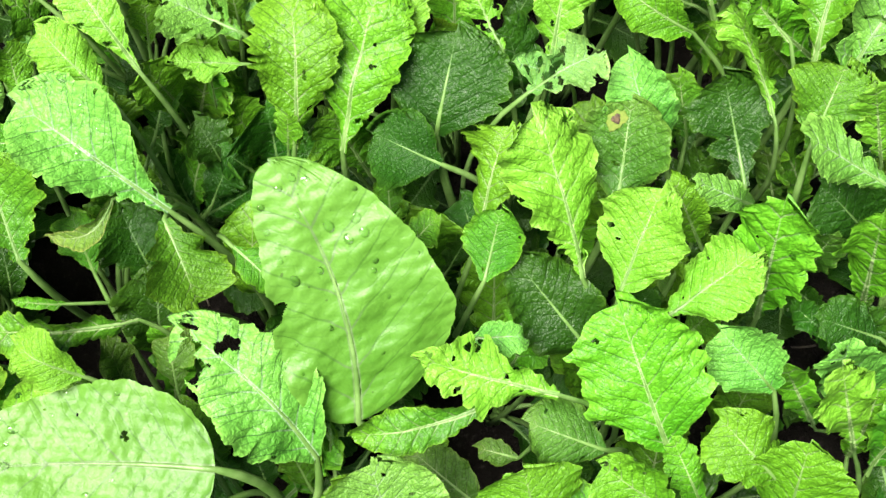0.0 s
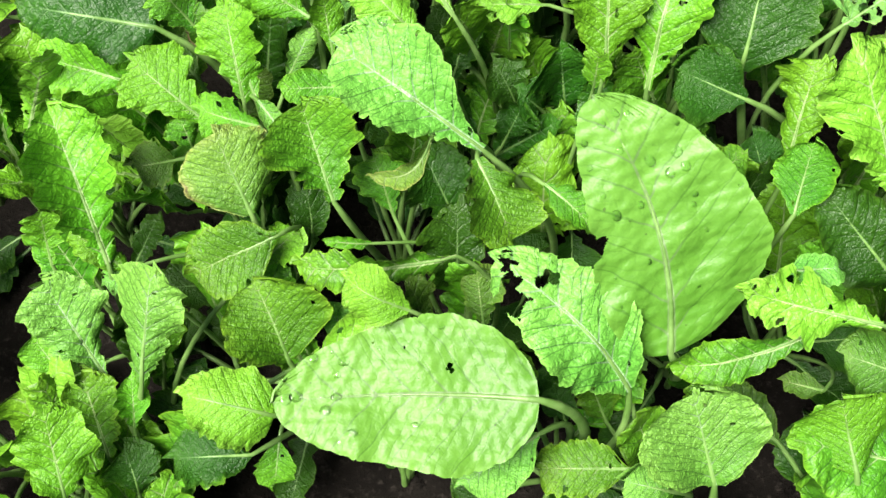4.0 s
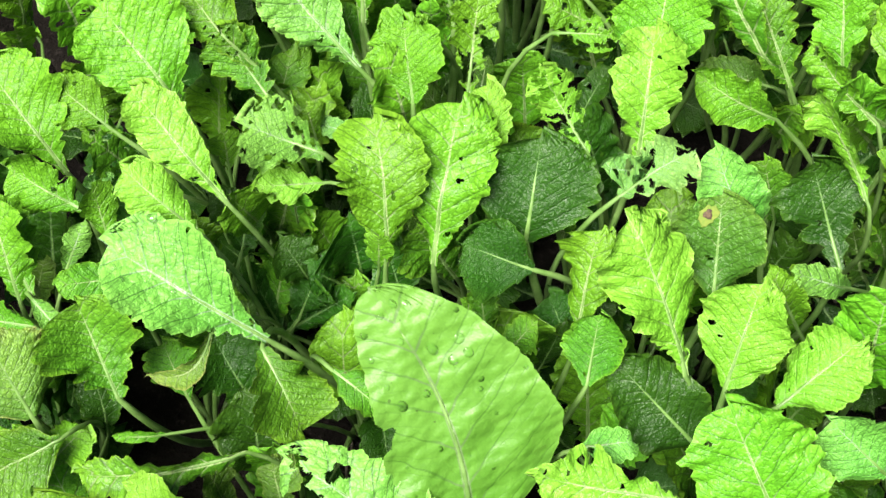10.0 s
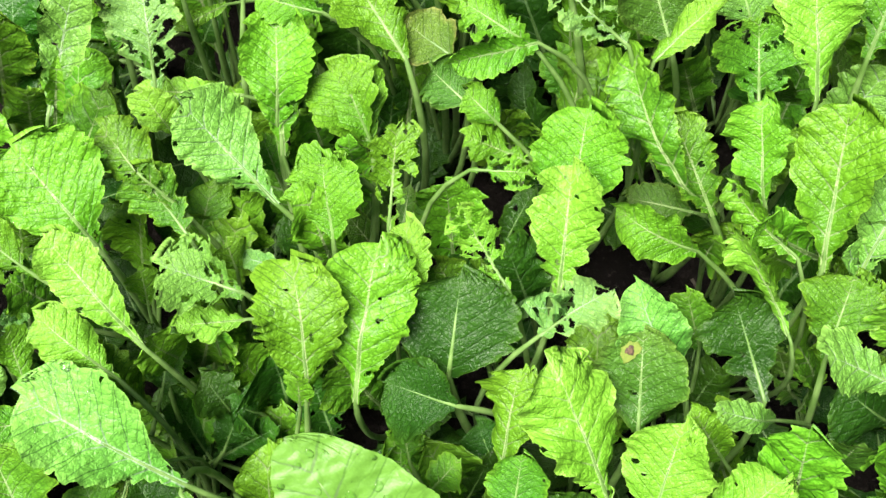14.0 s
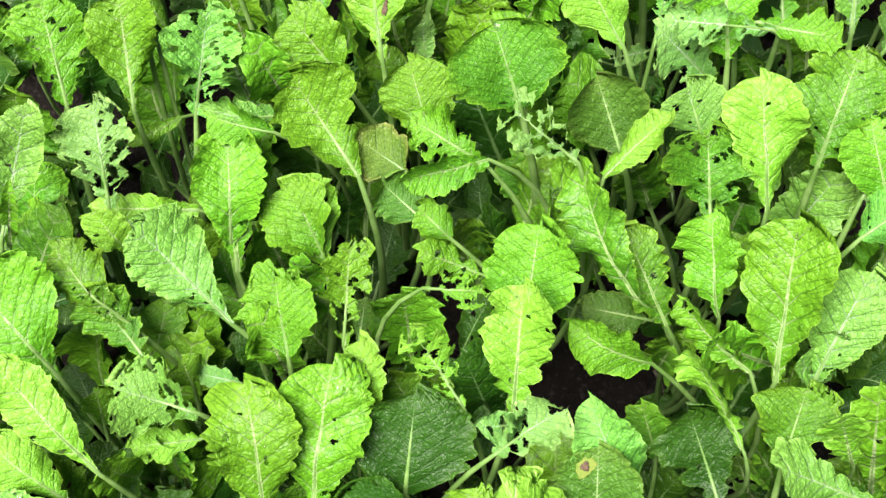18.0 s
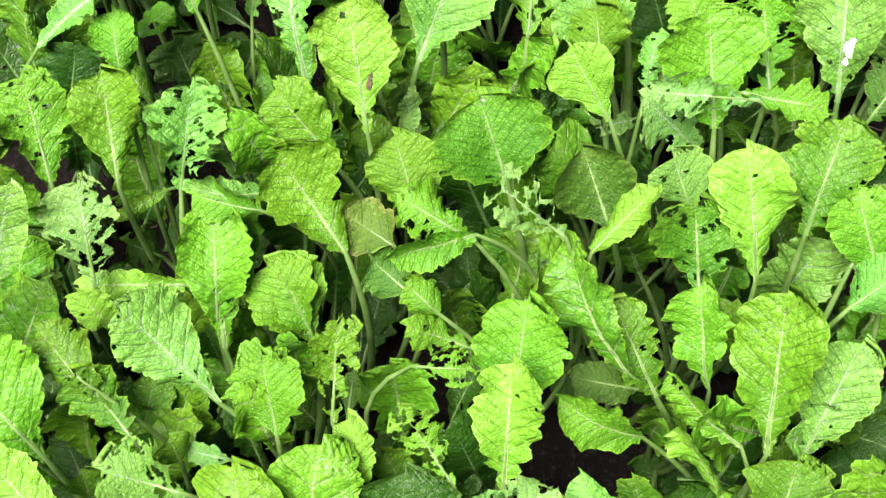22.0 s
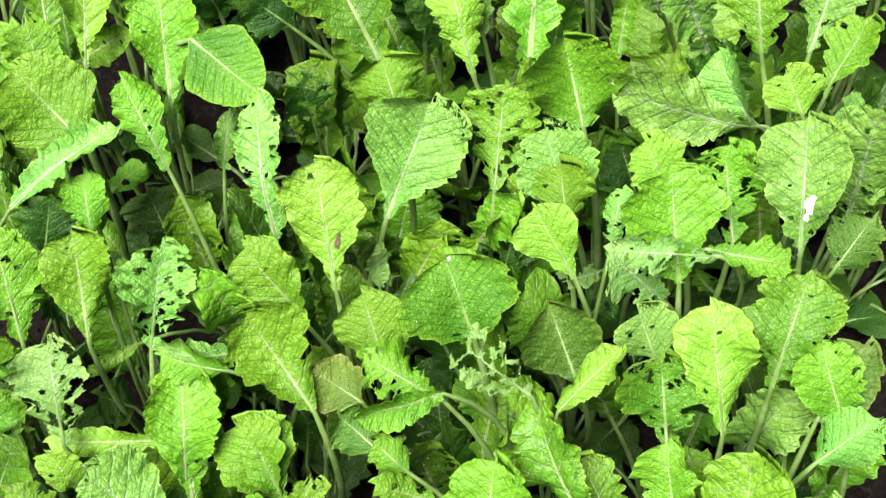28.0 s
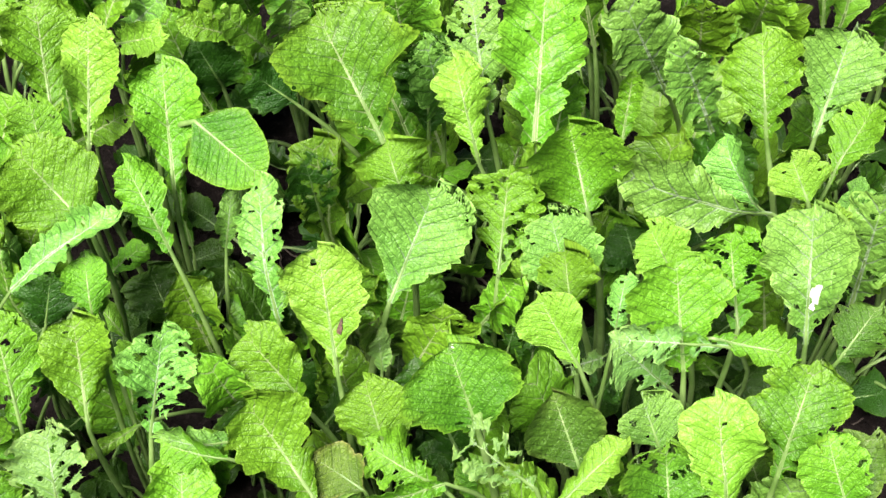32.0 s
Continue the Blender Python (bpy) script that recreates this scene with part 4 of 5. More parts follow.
leaf(p, (-0.2778, 0.3045, 0.1732), (-0.2877, 0.2874, 0.2606), 0.0312, 94, "l", "g", gnaw=0.5)
leaf(p, (-0.3001, 0.2717, 0.2362), (-0.3435, 0.3209, 0.2831), 0.0539, 5, "o", "y", teeth=0.8)
p = plant(-0.236, 0.314, "mustard plant with bright lime green toothed young leaves")
leaf(p, (-0.2138, 0.3335, 0.1596), (-0.1959, 0.3725, 0.2014), 0.0271, -39, "l", "d", fine=0.6, gnaw=0)
b = leaf(p, (-0.2256, 0.2989, 0.2548), (-0.2752, 0.3491, 0.3028), 0.0655, 7, "o", "y", teeth=0.7, skew=0.1)
droplets(b, 3, 0.55, 0.97, -0.9, 0.95, 35, 0.0026)
droplets(b, 3, 0.15, 0.9, -0.8, 0.95, 122, 0.002)
leaf(p, (-0.2664, 0.2886, 0.2518), (-0.3042, 0.3129, 0.2751), 0.0324, 26, "o", "y")
p = plant(-0.203, 0.285, "mustard plant with pale grey green crinkled leaves")
leaf(p, (-0.2548, 0.2652, 0.2306), (-0.2810, 0.2552, 0.2519), 0.0198, 32, "l", "w", gnaw=0.5)
p = plant(-0.191, 0.271)
leaf(p, (-0.1895, 0.2753, 0.1333), (-0.1657, 0.2676, 0.2312), 0.0359, -108, "l", "g")
leaf(p, (-0.1875, 0.2622, 0.1778), (-0.1965, 0.2438, 0.2608), 0.0341, 107, "o", "y")
leaf(p, (-0.1858, 0.3402, 0.1908), (-0.1702, 0.3648, 0.2335), 0.0287, -28, "l", "g")
leaf(p, (-0.1685, 0.2650, 0.1465), (-0.1669, 0.2629, 0.2420), 0.0268, -149, "o", "g")
leaf(p, (-0.1961, 0.2389, 0.2595), (-0.2470, 0.2883, 0.3075), 0.0335, 17, "o", "x", teeth=0.35, ruffle=0.6)
p = plant(-0.168, 0.298, "mustard plant with dull olive ageing leaves")
leaf(p, (-0.1547, 0.3056, 0.2175), (-0.1585, 0.3147, 0.2440), 0.0240, 3, "o", "y")
leaf(p, (-0.1785, 0.3155, 0.1203), (-0.1446, 0.3250, 0.2000), 0.0207, -67, "o", "o", fine=0.6, gnaw=0.4)
leaf(p, (-0.1437, 0.2757, 0.2519), (-0.1949, 0.2897, 0.2650), 0.0441, 22, "l", "p", gnaw=0.45)
leaf(p, (-0.1778, 0.3104, 0.2559), (-0.2074, 0.3421, 0.2866), 0.0336, 15, "l", "g")
p = plant(-0.155, 0.349)
leaf(p, (-0.1486, 0.3406, 0.1669), (-0.1467, 0.3738, 0.2105), 0.0291, -16, "o", "d", fine=0.6, gnaw=0)
leaf(p, (-0.1894, 0.3763, 0.2606), (-0.2050, 0.3861, 0.2992), 0.0236, 25, "o", "x")
leaf(p, (-0.1829, 0.3267, 0.2586), (-0.2285, 0.3663, 0.2962), 0.0335, 33, "o", "g", gnaw=0.35)
leaf(p, (-0.1263, 0.3080, 0.2161), (-0.1534, 0.3141, 0.2213), 0.0159, 19, "r", "w", label="dead whitish leaf on the soil")
p = plant(-0.059, 0.269)
leaf(p, (-0.0690, 0.2399, 0.1558), (-0.0908, 0.2388, 0.2355), 0.0384, 71, "l", "g")
leaf(p, (-0.1422, 0.2681, 0.2314), (-0.1868, 0.2600, 0.2412), 0.0206, 27, "o", "x")
leaf(p, (-0.0911, 0.2655, 0.1243), (-0.1057, 0.2717, 0.1811), 0.0185, 12, "o", "o", fine=0.6, gnaw=0)
leaf(p, (-0.0542, 0.3352, 0.2135), (-0.0487, 0.3572, 0.2314), 0.0123, -8, "n", "o")
b = leaf(p, (-0.0806, 0.2194, 0.2195), (-0.0633, 0.2918, 0.2882), 0.0551, 5, "o", "y", teeth=0.6)
droplets(b, 2, 0.55, 0.97, -0.9, 0.95, 13, 0.0026)
droplets(b, 2, 0.15, 0.9, -0.8, 0.95, 100, 0.002)
leaf(p, (-0.0475, 0.2766, 0.2442), (-0.0497, 0.3112, 0.2764), 0.0261, -2, "r", "x", teeth=0.8)
p = plant(-0.018, 0.321, "low mustard plant with dark green puckered leaves in shade")
leaf(p, (0.0095, 0.3485, 0.1464), (0.0327, 0.3756, 0.1943), 0.0218, 4, "o", "d", fine=0.6, gnaw=0.4)
leaf(p, (-0.0607, 0.3162, 0.2509), (-0.0533, 0.3654, 0.2981), 0.0314, -7, "l", "y", gnaw=0.6)
leaf(p, (-0.0124, 0.3320, 0.2933), (0.0259, 0.3281, 0.2946), 0.0199, -26, "l", "y", gnaw=0.55)
p = plant(0.010, 0.261)
leaf(p, (-0.0195, 0.2881, 0.2128), (-0.0333, 0.3009, 0.2402), 0.0255, 25, "r", "g")
leaf(p, (-0.0262, 0.2331, 0.2241), (-0.0176, 0.2811, 0.2693), 0.0731, -4, "r", "d", teeth=0.8)
leaf(p, (-0.0221, 0.2171, 0.2181), (-0.0654, 0.2295, 0.2294), 0.0475, 35, "r", "d", teeth=0.5)
leaf(p, (0.0243, 0.2407, 0.2672), (0.0650, 0.2604, 0.2867), 0.0306, -5, "l", "w", gnaw=0.3, bites=((0.3, -0.3, 0.004), (0.25, 0.35, 0.0035), (0.5, -0.5, 0.005)))
leaf(p, (0.0369, 0.2653, 0.2588), (0.0440, 0.3244, 0.3170), 0.0410, 2, "o", "x", teeth=0.8, gnaw=0.08)
leaf(p, (0.0087, 0.2717, 0.2609), (-0.0212, 0.3084, 0.2964), 0.0271, 19, "l", "x", gnaw=0.65)
p = plant(0.040, 0.306, "mustard plant with pale green leaves eaten to lace by insects")
leaf(p, (0.0433, 0.2697, 0.2438), (0.0141, 0.2543, 0.2757), 0.0201, 49, "r", "w", bites=((0.6, 0.3, 0.004), (0.55, -0.5, 0.005), (0.8, -0.2, 0.003),))
leaf(p, (0.0460, 0.3205, 0.2653), (0.0562, 0.3661, 0.3098), 0.0536, -1, "r", "y", teeth=0.9)
p = plant(0.168, 0.291, "mustard plant with pale grey green crinkled leaves")
leaf(p, (0.1195, 0.2961, 0.2559), (0.0697, 0.3170, 0.2756), 0.0304, 46, "r", "y", teeth=0.3)
b = leaf(p, (0.1900, 0.2832, 0.2539), (0.1991, 0.3560, 0.3258), 0.0533, 23, "o", "y", teeth=0.7)
droplets(b, 2, 0.55, 0.97, -0.9, 0.95, 47, 0.0026)
droplets(b, 2, 0.15, 0.9, -0.8, 0.95, 134, 0.002)
leaf(p, (0.1709, 0.2812, 0.2746), (0.1280, 0.3156, 0.3085), 0.0230, 68, "o", "y", ruffle=1.3)
leaf(p, (0.1664, 0.2384, 0.2541), (0.1306, 0.2881, 0.3026), 0.0253, 68, "o", "x", ruffle=1.2)
p = plant(0.230, 0.313)
b = leaf(p, (0.2294, 0.3182, 0.1929), (0.2233, 0.3057, 0.2775), 0.0410, -180, "l", "p", gnaw=0.3)
droplets(b, 3, 0.3, 0.95, -0.85, 0.85, 274, 0.0026)
leaf(p, (0.1996, 0.3073, 0.2220), (0.1427, 0.2904, 0.2974), 0.0330, 67, "o", "y")
leaf(p, (0.1936, 0.3174, 0.1927), (0.1546, 0.2876, 0.2726), 0.0273, 91, "o", "y")
leaf(p, (0.2137, 0.2837, 0.2382), (0.2480, 0.3387, 0.2901), 0.0442, 4, "o", "p", gnaw=0.05)
p = plant(-0.369, 0.398)
leaf(p, (-0.3534, 0.3778, 0.1770), (-0.3304, 0.3470, 0.2767), 0.0254, -168, "o", "y")
p = plant(-0.327, 0.440)
leaf(p, (-0.3289, 0.4507, 0.1807), (-0.3004, 0.4485, 0.2921), 0.0403, -107, "o", "g", gnaw=0.05)
leaf(p, (-0.3031, 0.4221, 0.1890), (-0.2791, 0.4028, 0.2797), 0.0307, -139, "l", "g")
leaf(p, (-0.3257, 0.4322, 0.2077), (-0.3032, 0.3945, 0.3135), 0.0264, -178, "o", "y")
p = plant(-0.289, 0.383)
leaf(p, (-0.3022, 0.3639, 0.2053), (-0.3052, 0.3746, 0.3081), 0.0328, -14, "o", "y", gnaw=0.25)
leaf(p, (-0.2669, 0.4142, 0.1731), (-0.2486, 0.4405, 0.2256), 0.0245, -38, "o", "o", fine=0.6, gnaw=0.2)
leaf(p, (-0.2709, 0.3956, 0.2418), (-0.2497, 0.3991, 0.3148), 0.0109, -85, "n", "y")
leaf(p, (-0.2663, 0.3847, 0.2694), (-0.2415, 0.4454, 0.3273), 0.0309, -29, "o", "p", teeth=0.4)
p = plant(-0.244, 0.436)
leaf(p, (-0.2567, 0.4472, 0.2077), (-0.2619, 0.4671, 0.2371), 0.0337, -10, "r", "d", gnaw=0.18)
leaf(p, (-0.2464, 0.4616, 0.2236), (-0.2443, 0.4721, 0.2625), 0.0258, -30, "r", "g", gnaw=0.18)
leaf(p, (-0.2794, 0.3530, 0.2303), (-0.3066, 0.3349, 0.2374), 0.0175, 36, "n", "g")
leaf(p, (-0.2268, 0.4603, 0.2994), (-0.2373, 0.5102, 0.3465), 0.0457, -10, "l", "y", gnaw=0.3)
p = plant(-0.152, 0.424, "low mustard plant with dark green puckered leaves in shade")
leaf(p, (-0.1775, 0.4541, 0.2096), (-0.1986, 0.4539, 0.2336), 0.0299, 35, "r", "d", gnaw=0.3)
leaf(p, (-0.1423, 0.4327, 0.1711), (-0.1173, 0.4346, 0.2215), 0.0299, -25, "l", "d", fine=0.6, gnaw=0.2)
leaf(p, (-0.1481, 0.4525, 0.2966), (-0.1353, 0.5021, 0.3439), 0.0440, -19, "l", "p", gnaw=0.55)
leaf(p, (-0.2002, 0.3983, 0.2788), (-0.2042, 0.4481, 0.3256), 0.0451, -13, "l", "w", gnaw=0.55)
p = plant(-0.101, 0.353)
leaf(p, (-0.1005, 0.3310, 0.1804), (-0.1098, 0.3310, 0.2844), 0.0311, 72, "o", "y")
leaf(p, (-0.1327, 0.3710, 0.2232), (-0.1392, 0.3827, 0.2503), 0.0247, 10, "l", "g")
leaf(p, (-0.1167, 0.3293, 0.1405), (-0.1324, 0.3601, 0.1934), 0.0233, -1, "o", "d", fine=0.6, gnaw=0.2)
leaf(p, (-0.1042, 0.3982, 0.1825), (-0.1076, 0.3854, 0.2751), 0.0233, 150, "l", "g")
leaf(p, (-0.1155, 0.3929, 0.1723), (-0.0881, 0.4082, 0.2044), 0.0232, -30, "l", "d", fine=0.6, gnaw=0)
leaf(p, (-0.0849, 0.3624, 0.1651), (-0.0606, 0.3726, 0.2064), 0.0222, -20, "l", "d", fine=0.6, gnaw=0.4)
leaf(p, (-0.0820, 0.3531, 0.1703), (-0.0823, 0.3571, 0.2914), 0.0217, -1, "o", "y")
leaf(p, (-0.1242, 0.3237, 0.2696), (-0.1782, 0.3693, 0.3138), 0.0488, 17, "o", "p", gnaw=0.12, skew=0.1)
leaf(p, (-0.1242, 0.3630, 0.2589), (-0.1246, 0.4305, 0.3240), 0.0409, -7, "o", "y", gnaw=0.1, teeth=0.7)
leaf(p, (-0.0697, 0.3606, 0.2713), (-0.0948, 0.3963, 0.3055), 0.0439, 25, "o", "y", teeth=0.6)
leaf(p, (-0.0931, 0.3094, 0.2538), (-0.0985, 0.3461, 0.2889), 0.0421, 19, "r", "y", cup=0.7)
leaf(p, (-0.1271, 0.3722, 0.2682), (-0.1243, 0.4268, 0.3194), 0.0426, -11, "o", "y", gnaw=0.12, teeth=0.5)
b = leaf(p, (-0.0693, 0.3609, 0.2713), (-0.0898, 0.3987, 0.3063), 0.0464, 7, "o", "y", teeth=0.5)
droplets(b, 2, 0.55, 0.97, -0.9, 0.95, 54, 0.0026)
droplets(b, 2, 0.15, 0.9, -0.8, 0.95, 141, 0.002)
leaf(p, (-0.0866, 0.3394, 0.2765), (-0.1144, 0.3338, 0.2758), 0.0418, 44, "r", "y", cup=0.6)
p = plant(-0.057, 0.408, "mustard plant with bright lime green toothed young leaves")
leaf(p, (-0.0667, 0.4265, 0.1602), (-0.0588, 0.4414, 0.2270), 0.0217, -25, "o", "d", fine=0.6, gnaw=0)
leaf(p, (-0.0742, 0.3495, 0.1528), (-0.0949, 0.3558, 0.2095), 0.0186, 36, "o", "o", fine=0.6, gnaw=0)
leaf(p, (-0.1509, 0.4077, 0.2571), (-0.2162, 0.4057, 0.2685), 0.0181, 29, "n", "x")
leaf(p, (-0.0488, 0.4047, 0.2976), (-0.0861, 0.4504, 0.3405), 0.0527, 15, "l", "y", teeth=1.1)
leaf(p, (-0.0200, 0.4127, 0.2867), (-0.0516, 0.4301, 0.3026), 0.0338, 27, "r", "b", teeth=0.4)
leaf(p, (-0.0116, 0.3852, 0.2771), (-0.0367, 0.4035, 0.2939), 0.0309, 23, "r", "o")
p = plant(0.053, 0.383, "mustard plant with pale green leaves eaten to lace by insects")
leaf(p, (0.0291, 0.3973, 0.1343), (0.0078, 0.4010, 0.2433), 0.0430, 70, "l", "g", gnaw=0.6)
leaf(p, (0.0281, 0.3562, 0.2552), (-0.0166, 0.3635, 0.2811), 0.0218, 36, "l", "y", gnaw=0.35)
leaf(p, (0.0785, 0.4054, 0.2005), (0.0721, 0.4056, 0.2805), 0.0160, 96, "l", "w", gnaw=0.9)
leaf(p, (0.0682, 0.4032, 0.2319), (0.0701, 0.4139, 0.2708), 0.0159, -0, "l", "p", gnaw=0.9)
leaf(p, (0.0787, 0.3953, 0.3215), (0.0345, 0.4228, 0.3474), 0.0336, 28, "l", "w", gnaw=0.9)
leaf(p, (0.0272, 0.4016, 0.3106), (-0.0194, 0.4242, 0.3319), 0.0293, 30, "l", "y", gnaw=0.3, ruffle=1.7)
leaf(p, (0.0277, 0.4023, 0.3157), (-0.0254, 0.3901, 0.3136), 0.0251, 55, "n", "y", ruffle=1.6)
leaf(p, (0.0048, 0.3690, 0.2827), (-0.0155, 0.3844, 0.2969), 0.0215, 23, "r", "y")
p = plant(0.059, 0.443)
leaf(p, (0.0715, 0.5164, 0.2384), (0.0805, 0.5287, 0.2897), 0.0372, -21, "l", "d", gnaw=0.8)
leaf(p, (0.0603, 0.4316, 0.2035), (0.0450, 0.4511, 0.2448), 0.0315, 25, "r", "g", gnaw=0.05)
leaf(p, (0.0381, 0.4277, 0.1645), (0.0254, 0.4601, 0.2137), 0.0211, 41, "l", "d", fine=0.6, gnaw=0.2)
b = leaf(p, (0.0483, 0.4378, 0.3161), (0.0324, 0.4760, 0.3527), 0.0725, 15, "r", "g", teeth=0.8, ruffle=0.7)
droplets(b, 2, 0.55, 0.97, -0.9, 0.95, 60, 0.0026)
droplets(b, 3, 0.15, 0.9, -0.8, 0.95, 147, 0.002)
p = plant(0.129, 0.382, "mustard plant with pale green leaves eaten to lace by insects")
leaf(p, (0.1138, 0.3962, 0.1751), (0.0953, 0.4237, 0.1999), 0.0272, 11, "o", "d", fine=0.6, gnaw=0.4)
leaf(p, (0.0935, 0.3873, 0.3181), (0.1315, 0.4138, 0.3448), 0.0219, 6, "n", "x", ruffle=1.2)
leaf(p, (0.1609, 0.3779, 0.2736), (0.1575, 0.4237, 0.3166), 0.0484, 14, "l", "g", gnaw=0.5)
leaf(p, (0.1283, 0.3381, 0.2249), (0.0816, 0.3463, 0.2324), 0.0271, 26, "r", "o")
p = plant(0.162, 0.353)
leaf(p, (0.1445, 0.3374, 0.1501), (0.1494, 0.3260, 0.2350), 0.0305, -119, "o", "g")
leaf(p, (0.1384, 0.3350, 0.1814), (0.1343, 0.3100, 0.2547), 0.0211, -166, "o", "g")
leaf(p, (0.1521, 0.3553, 0.1582), (0.1218, 0.3563, 0.2097), 0.0210, 40, "o", "d", fine=0.6, gnaw=0)
leaf(p, (0.1329, 0.3248, 0.2455), (0.1066, 0.3706, 0.2889), 0.0350, 25, "l", "g", gnaw=0.1)
leaf(p, (0.1294, 0.3284, 0.2468), (0.0798, 0.4027, 0.3149), 0.0364, 52, "o", "g", teeth=0.8)
leaf(p, (0.1625, 0.3240, 0.2538), (0.1587, 0.3756, 0.3013), 0.0358, 38, "o", "y", ruffle=1.4)
p = plant(0.187, 0.411)
leaf(p, (0.2270, 0.4128, 0.1705), (0.2480, 0.4153, 0.2711), 0.0404, -41, "o", "p", gnaw=0.05)
leaf(p, (0.1448, 0.4382, 0.1773), (0.1211, 0.4270, 0.2623), 0.0331, 111, "r", "g")
leaf(p, (0.2023, 0.4286, 0.1550), (0.1903, 0.4316, 0.2297), 0.0228, 82, "o", "d", fine=0.6, gnaw=0)
leaf(p, (0.1932, 0.3810, 0.2832), (0.1860, 0.4418, 0.3410), 0.0460, 3, "o", "x", teeth=0.7)
leaf(p, (0.1573, 0.4261, 0.2983), (0.1468, 0.4501, 0.3208), 0.0403, 23, "r", "p", gnaw=0.1)
p = plant(0.248, 0.434, "mustard plant with dull olive ageing leaves")
leaf(p, (0.1706, 0.4726, 0.2866), (0.1316, 0.4877, 0.3267), 0.0320, 45, "l", "w", gnaw=0.3)
leaf(p, (0.2718, 0.3985, 0.1426), (0.2887, 0.4015, 0.2034), 0.0274, -14, "o", "d", fine=0.6, gnaw=0)
leaf(p, (0.2419, 0.4413, 0.1810), (0.2256, 0.4491, 0.2392), 0.0201, 37, "l", "o", fine=0.6, gnaw=0.2)
leaf(p, (0.2282, 0.4111, 0.2819), (0.2519, 0.4639, 0.3315), 0.0526, 4, "l", "g", gnaw=0.1, teeth=1.1)
p = plant(0.260, 0.370)
leaf(p, (0.2555, 0.3325, 0.1808), (0.2015, 0.2880, 0.2608), 0.0312, 66, "r", "p")
leaf(p, (0.2261, 0.3758, 0.1396), (0.1952, 0.3863, 0.1945), 0.0193, 54, "o", "d", fine=0.6, gnaw=0)
leaf(p, (0.2703, 0.3800, 0.2750), (0.2537, 0.4246, 0.3165), 0.0407, 39, "o", "y", teeth=0.6)
leaf(p, (0.2517, 0.3888, 0.2810), (0.2818, 0.4243, 0.3148), 0.0403, -2, "r", "o")
leaf(p, (0.2473, 0.3632, 0.2788), (0.2853, 0.3820, 0.2972), 0.0383, -12, "r", "p", gnaw=0.15)
p = plant(-0.299, 0.520, "low mustard plant with dark green puckered leaves in shade")
leaf(p, (-0.2366, 0.5564, 0.2492), (-0.2244, 0.5753, 0.2903), 0.0378, -38, "r", "d", gnaw=0.18)
leaf(p, (-0.3235, 0.4940, 0.1924), (-0.2846, 0.4766, 0.2997), 0.0370, -117, "o", "p", gnaw=0.1)
leaf(p, (-0.3116, 0.5349, 0.2129), (-0.3058, 0.5480, 0.2527), 0.0287, -51, "o", "o", fine=0.6, gnaw=0)
leaf(p, (-0.3150, 0.5199, 0.2023), (-0.2786, 0.5463, 0.2490), 0.0268, -56, "o", "d", fine=0.6, gnaw=0.2)
leaf(p, (-0.2454, 0.5365, 0.1894), (-0.2324, 0.5306, 0.2590), 0.0255, -133, "l", "d", fine=0.6, gnaw=0)
p = plant(-0.182, 0.482)
leaf(p, (-0.1975, 0.4853, 0.1890), (-0.1728, 0.4879, 0.2427), 0.0180, -57, "o", "d", fine=0.6, gnaw=0.4)
leaf(p, (-0.1729, 0.5287, 0.2778), (-0.1898, 0.5429, 0.3056), 0.0163, 14, "o", "x", gnaw=0.05)
leaf(p, (-0.1860, 0.4562, 0.2965), (-0.1896, 0.5097, 0.3471), 0.0434, -11, "o", "y", teeth=0.7, gnaw=0.06)
leaf(p, (-0.1764, 0.5159, 0.3262), (-0.1840, 0.5464, 0.3542), 0.0227, 14, "o", "y")
leaf(p, (-0.1788, 0.5080, 0.3320), (-0.1817, 0.5415, 0.3634), 0.0270, -1, "o", "y")
p = plant(-0.114, 0.529)
leaf(p, (-0.1510, 0.5586, 0.2378), (-0.1638, 0.5829, 0.2804), 0.0422, 4, "l", "d", gnaw=0.18)
leaf(p, (-0.1019, 0.4924, 0.2240), (-0.0999, 0.4906, 0.3275), 0.0352, -147, "l", "y", gnaw=0.18)
leaf(p, (-0.1047, 0.5039, 0.2430), (-0.1123, 0.4811, 0.3369), 0.0338, 133, "l", "y", gnaw=0.1)
leaf(p, (-0.1262, 0.5110, 0.2130), (-0.1333, 0.4976, 0.3174), 0.0276, 128, "r", "p", gnaw=0.3)
leaf(p, (-0.1261, 0.5774, 0.2269), (-0.1107, 0.6006, 0.2541), 0.0275, -24, "o", "d", fine=0.6, gnaw=0.4)
leaf(p, (-0.1092, 0.5855, 0.2931), (-0.1004, 0.6041, 0.3341), 0.0148, -26, "n", "p")
leaf(p, (-0.1647, 0.4733, 0.2628), (-0.1958, 0.4490, 0.2682), 0.0100, 35, "n", "x")
leaf(p, (-0.1363, 0.5575, 0.3352), (-0.1622, 0.6021, 0.3755), 0.0343, 6, "l", "y", gnaw=0.1)
p = plant(-0.086, 0.462, "low mustard plant with dark green puckered leaves in shade")
leaf(p, (-0.0472, 0.4855, 0.2301), (-0.0269, 0.4979, 0.2574), 0.0262, -34, "l", "d", gnaw=0.05)
leaf(p, (-0.0966, 0.4211, 0.3228), (-0.1377, 0.4292, 0.3304), 0.0250, 51, "r", "y")
leaf(p, (-0.0950, 0.4301, 0.3258), (-0.1371, 0.4329, 0.3304), 0.0225, 52, "n", "p", ruffle=1.6)
p = plant(-0.078, 0.537, "low mustard plant with dark green puckered leaves in shade")
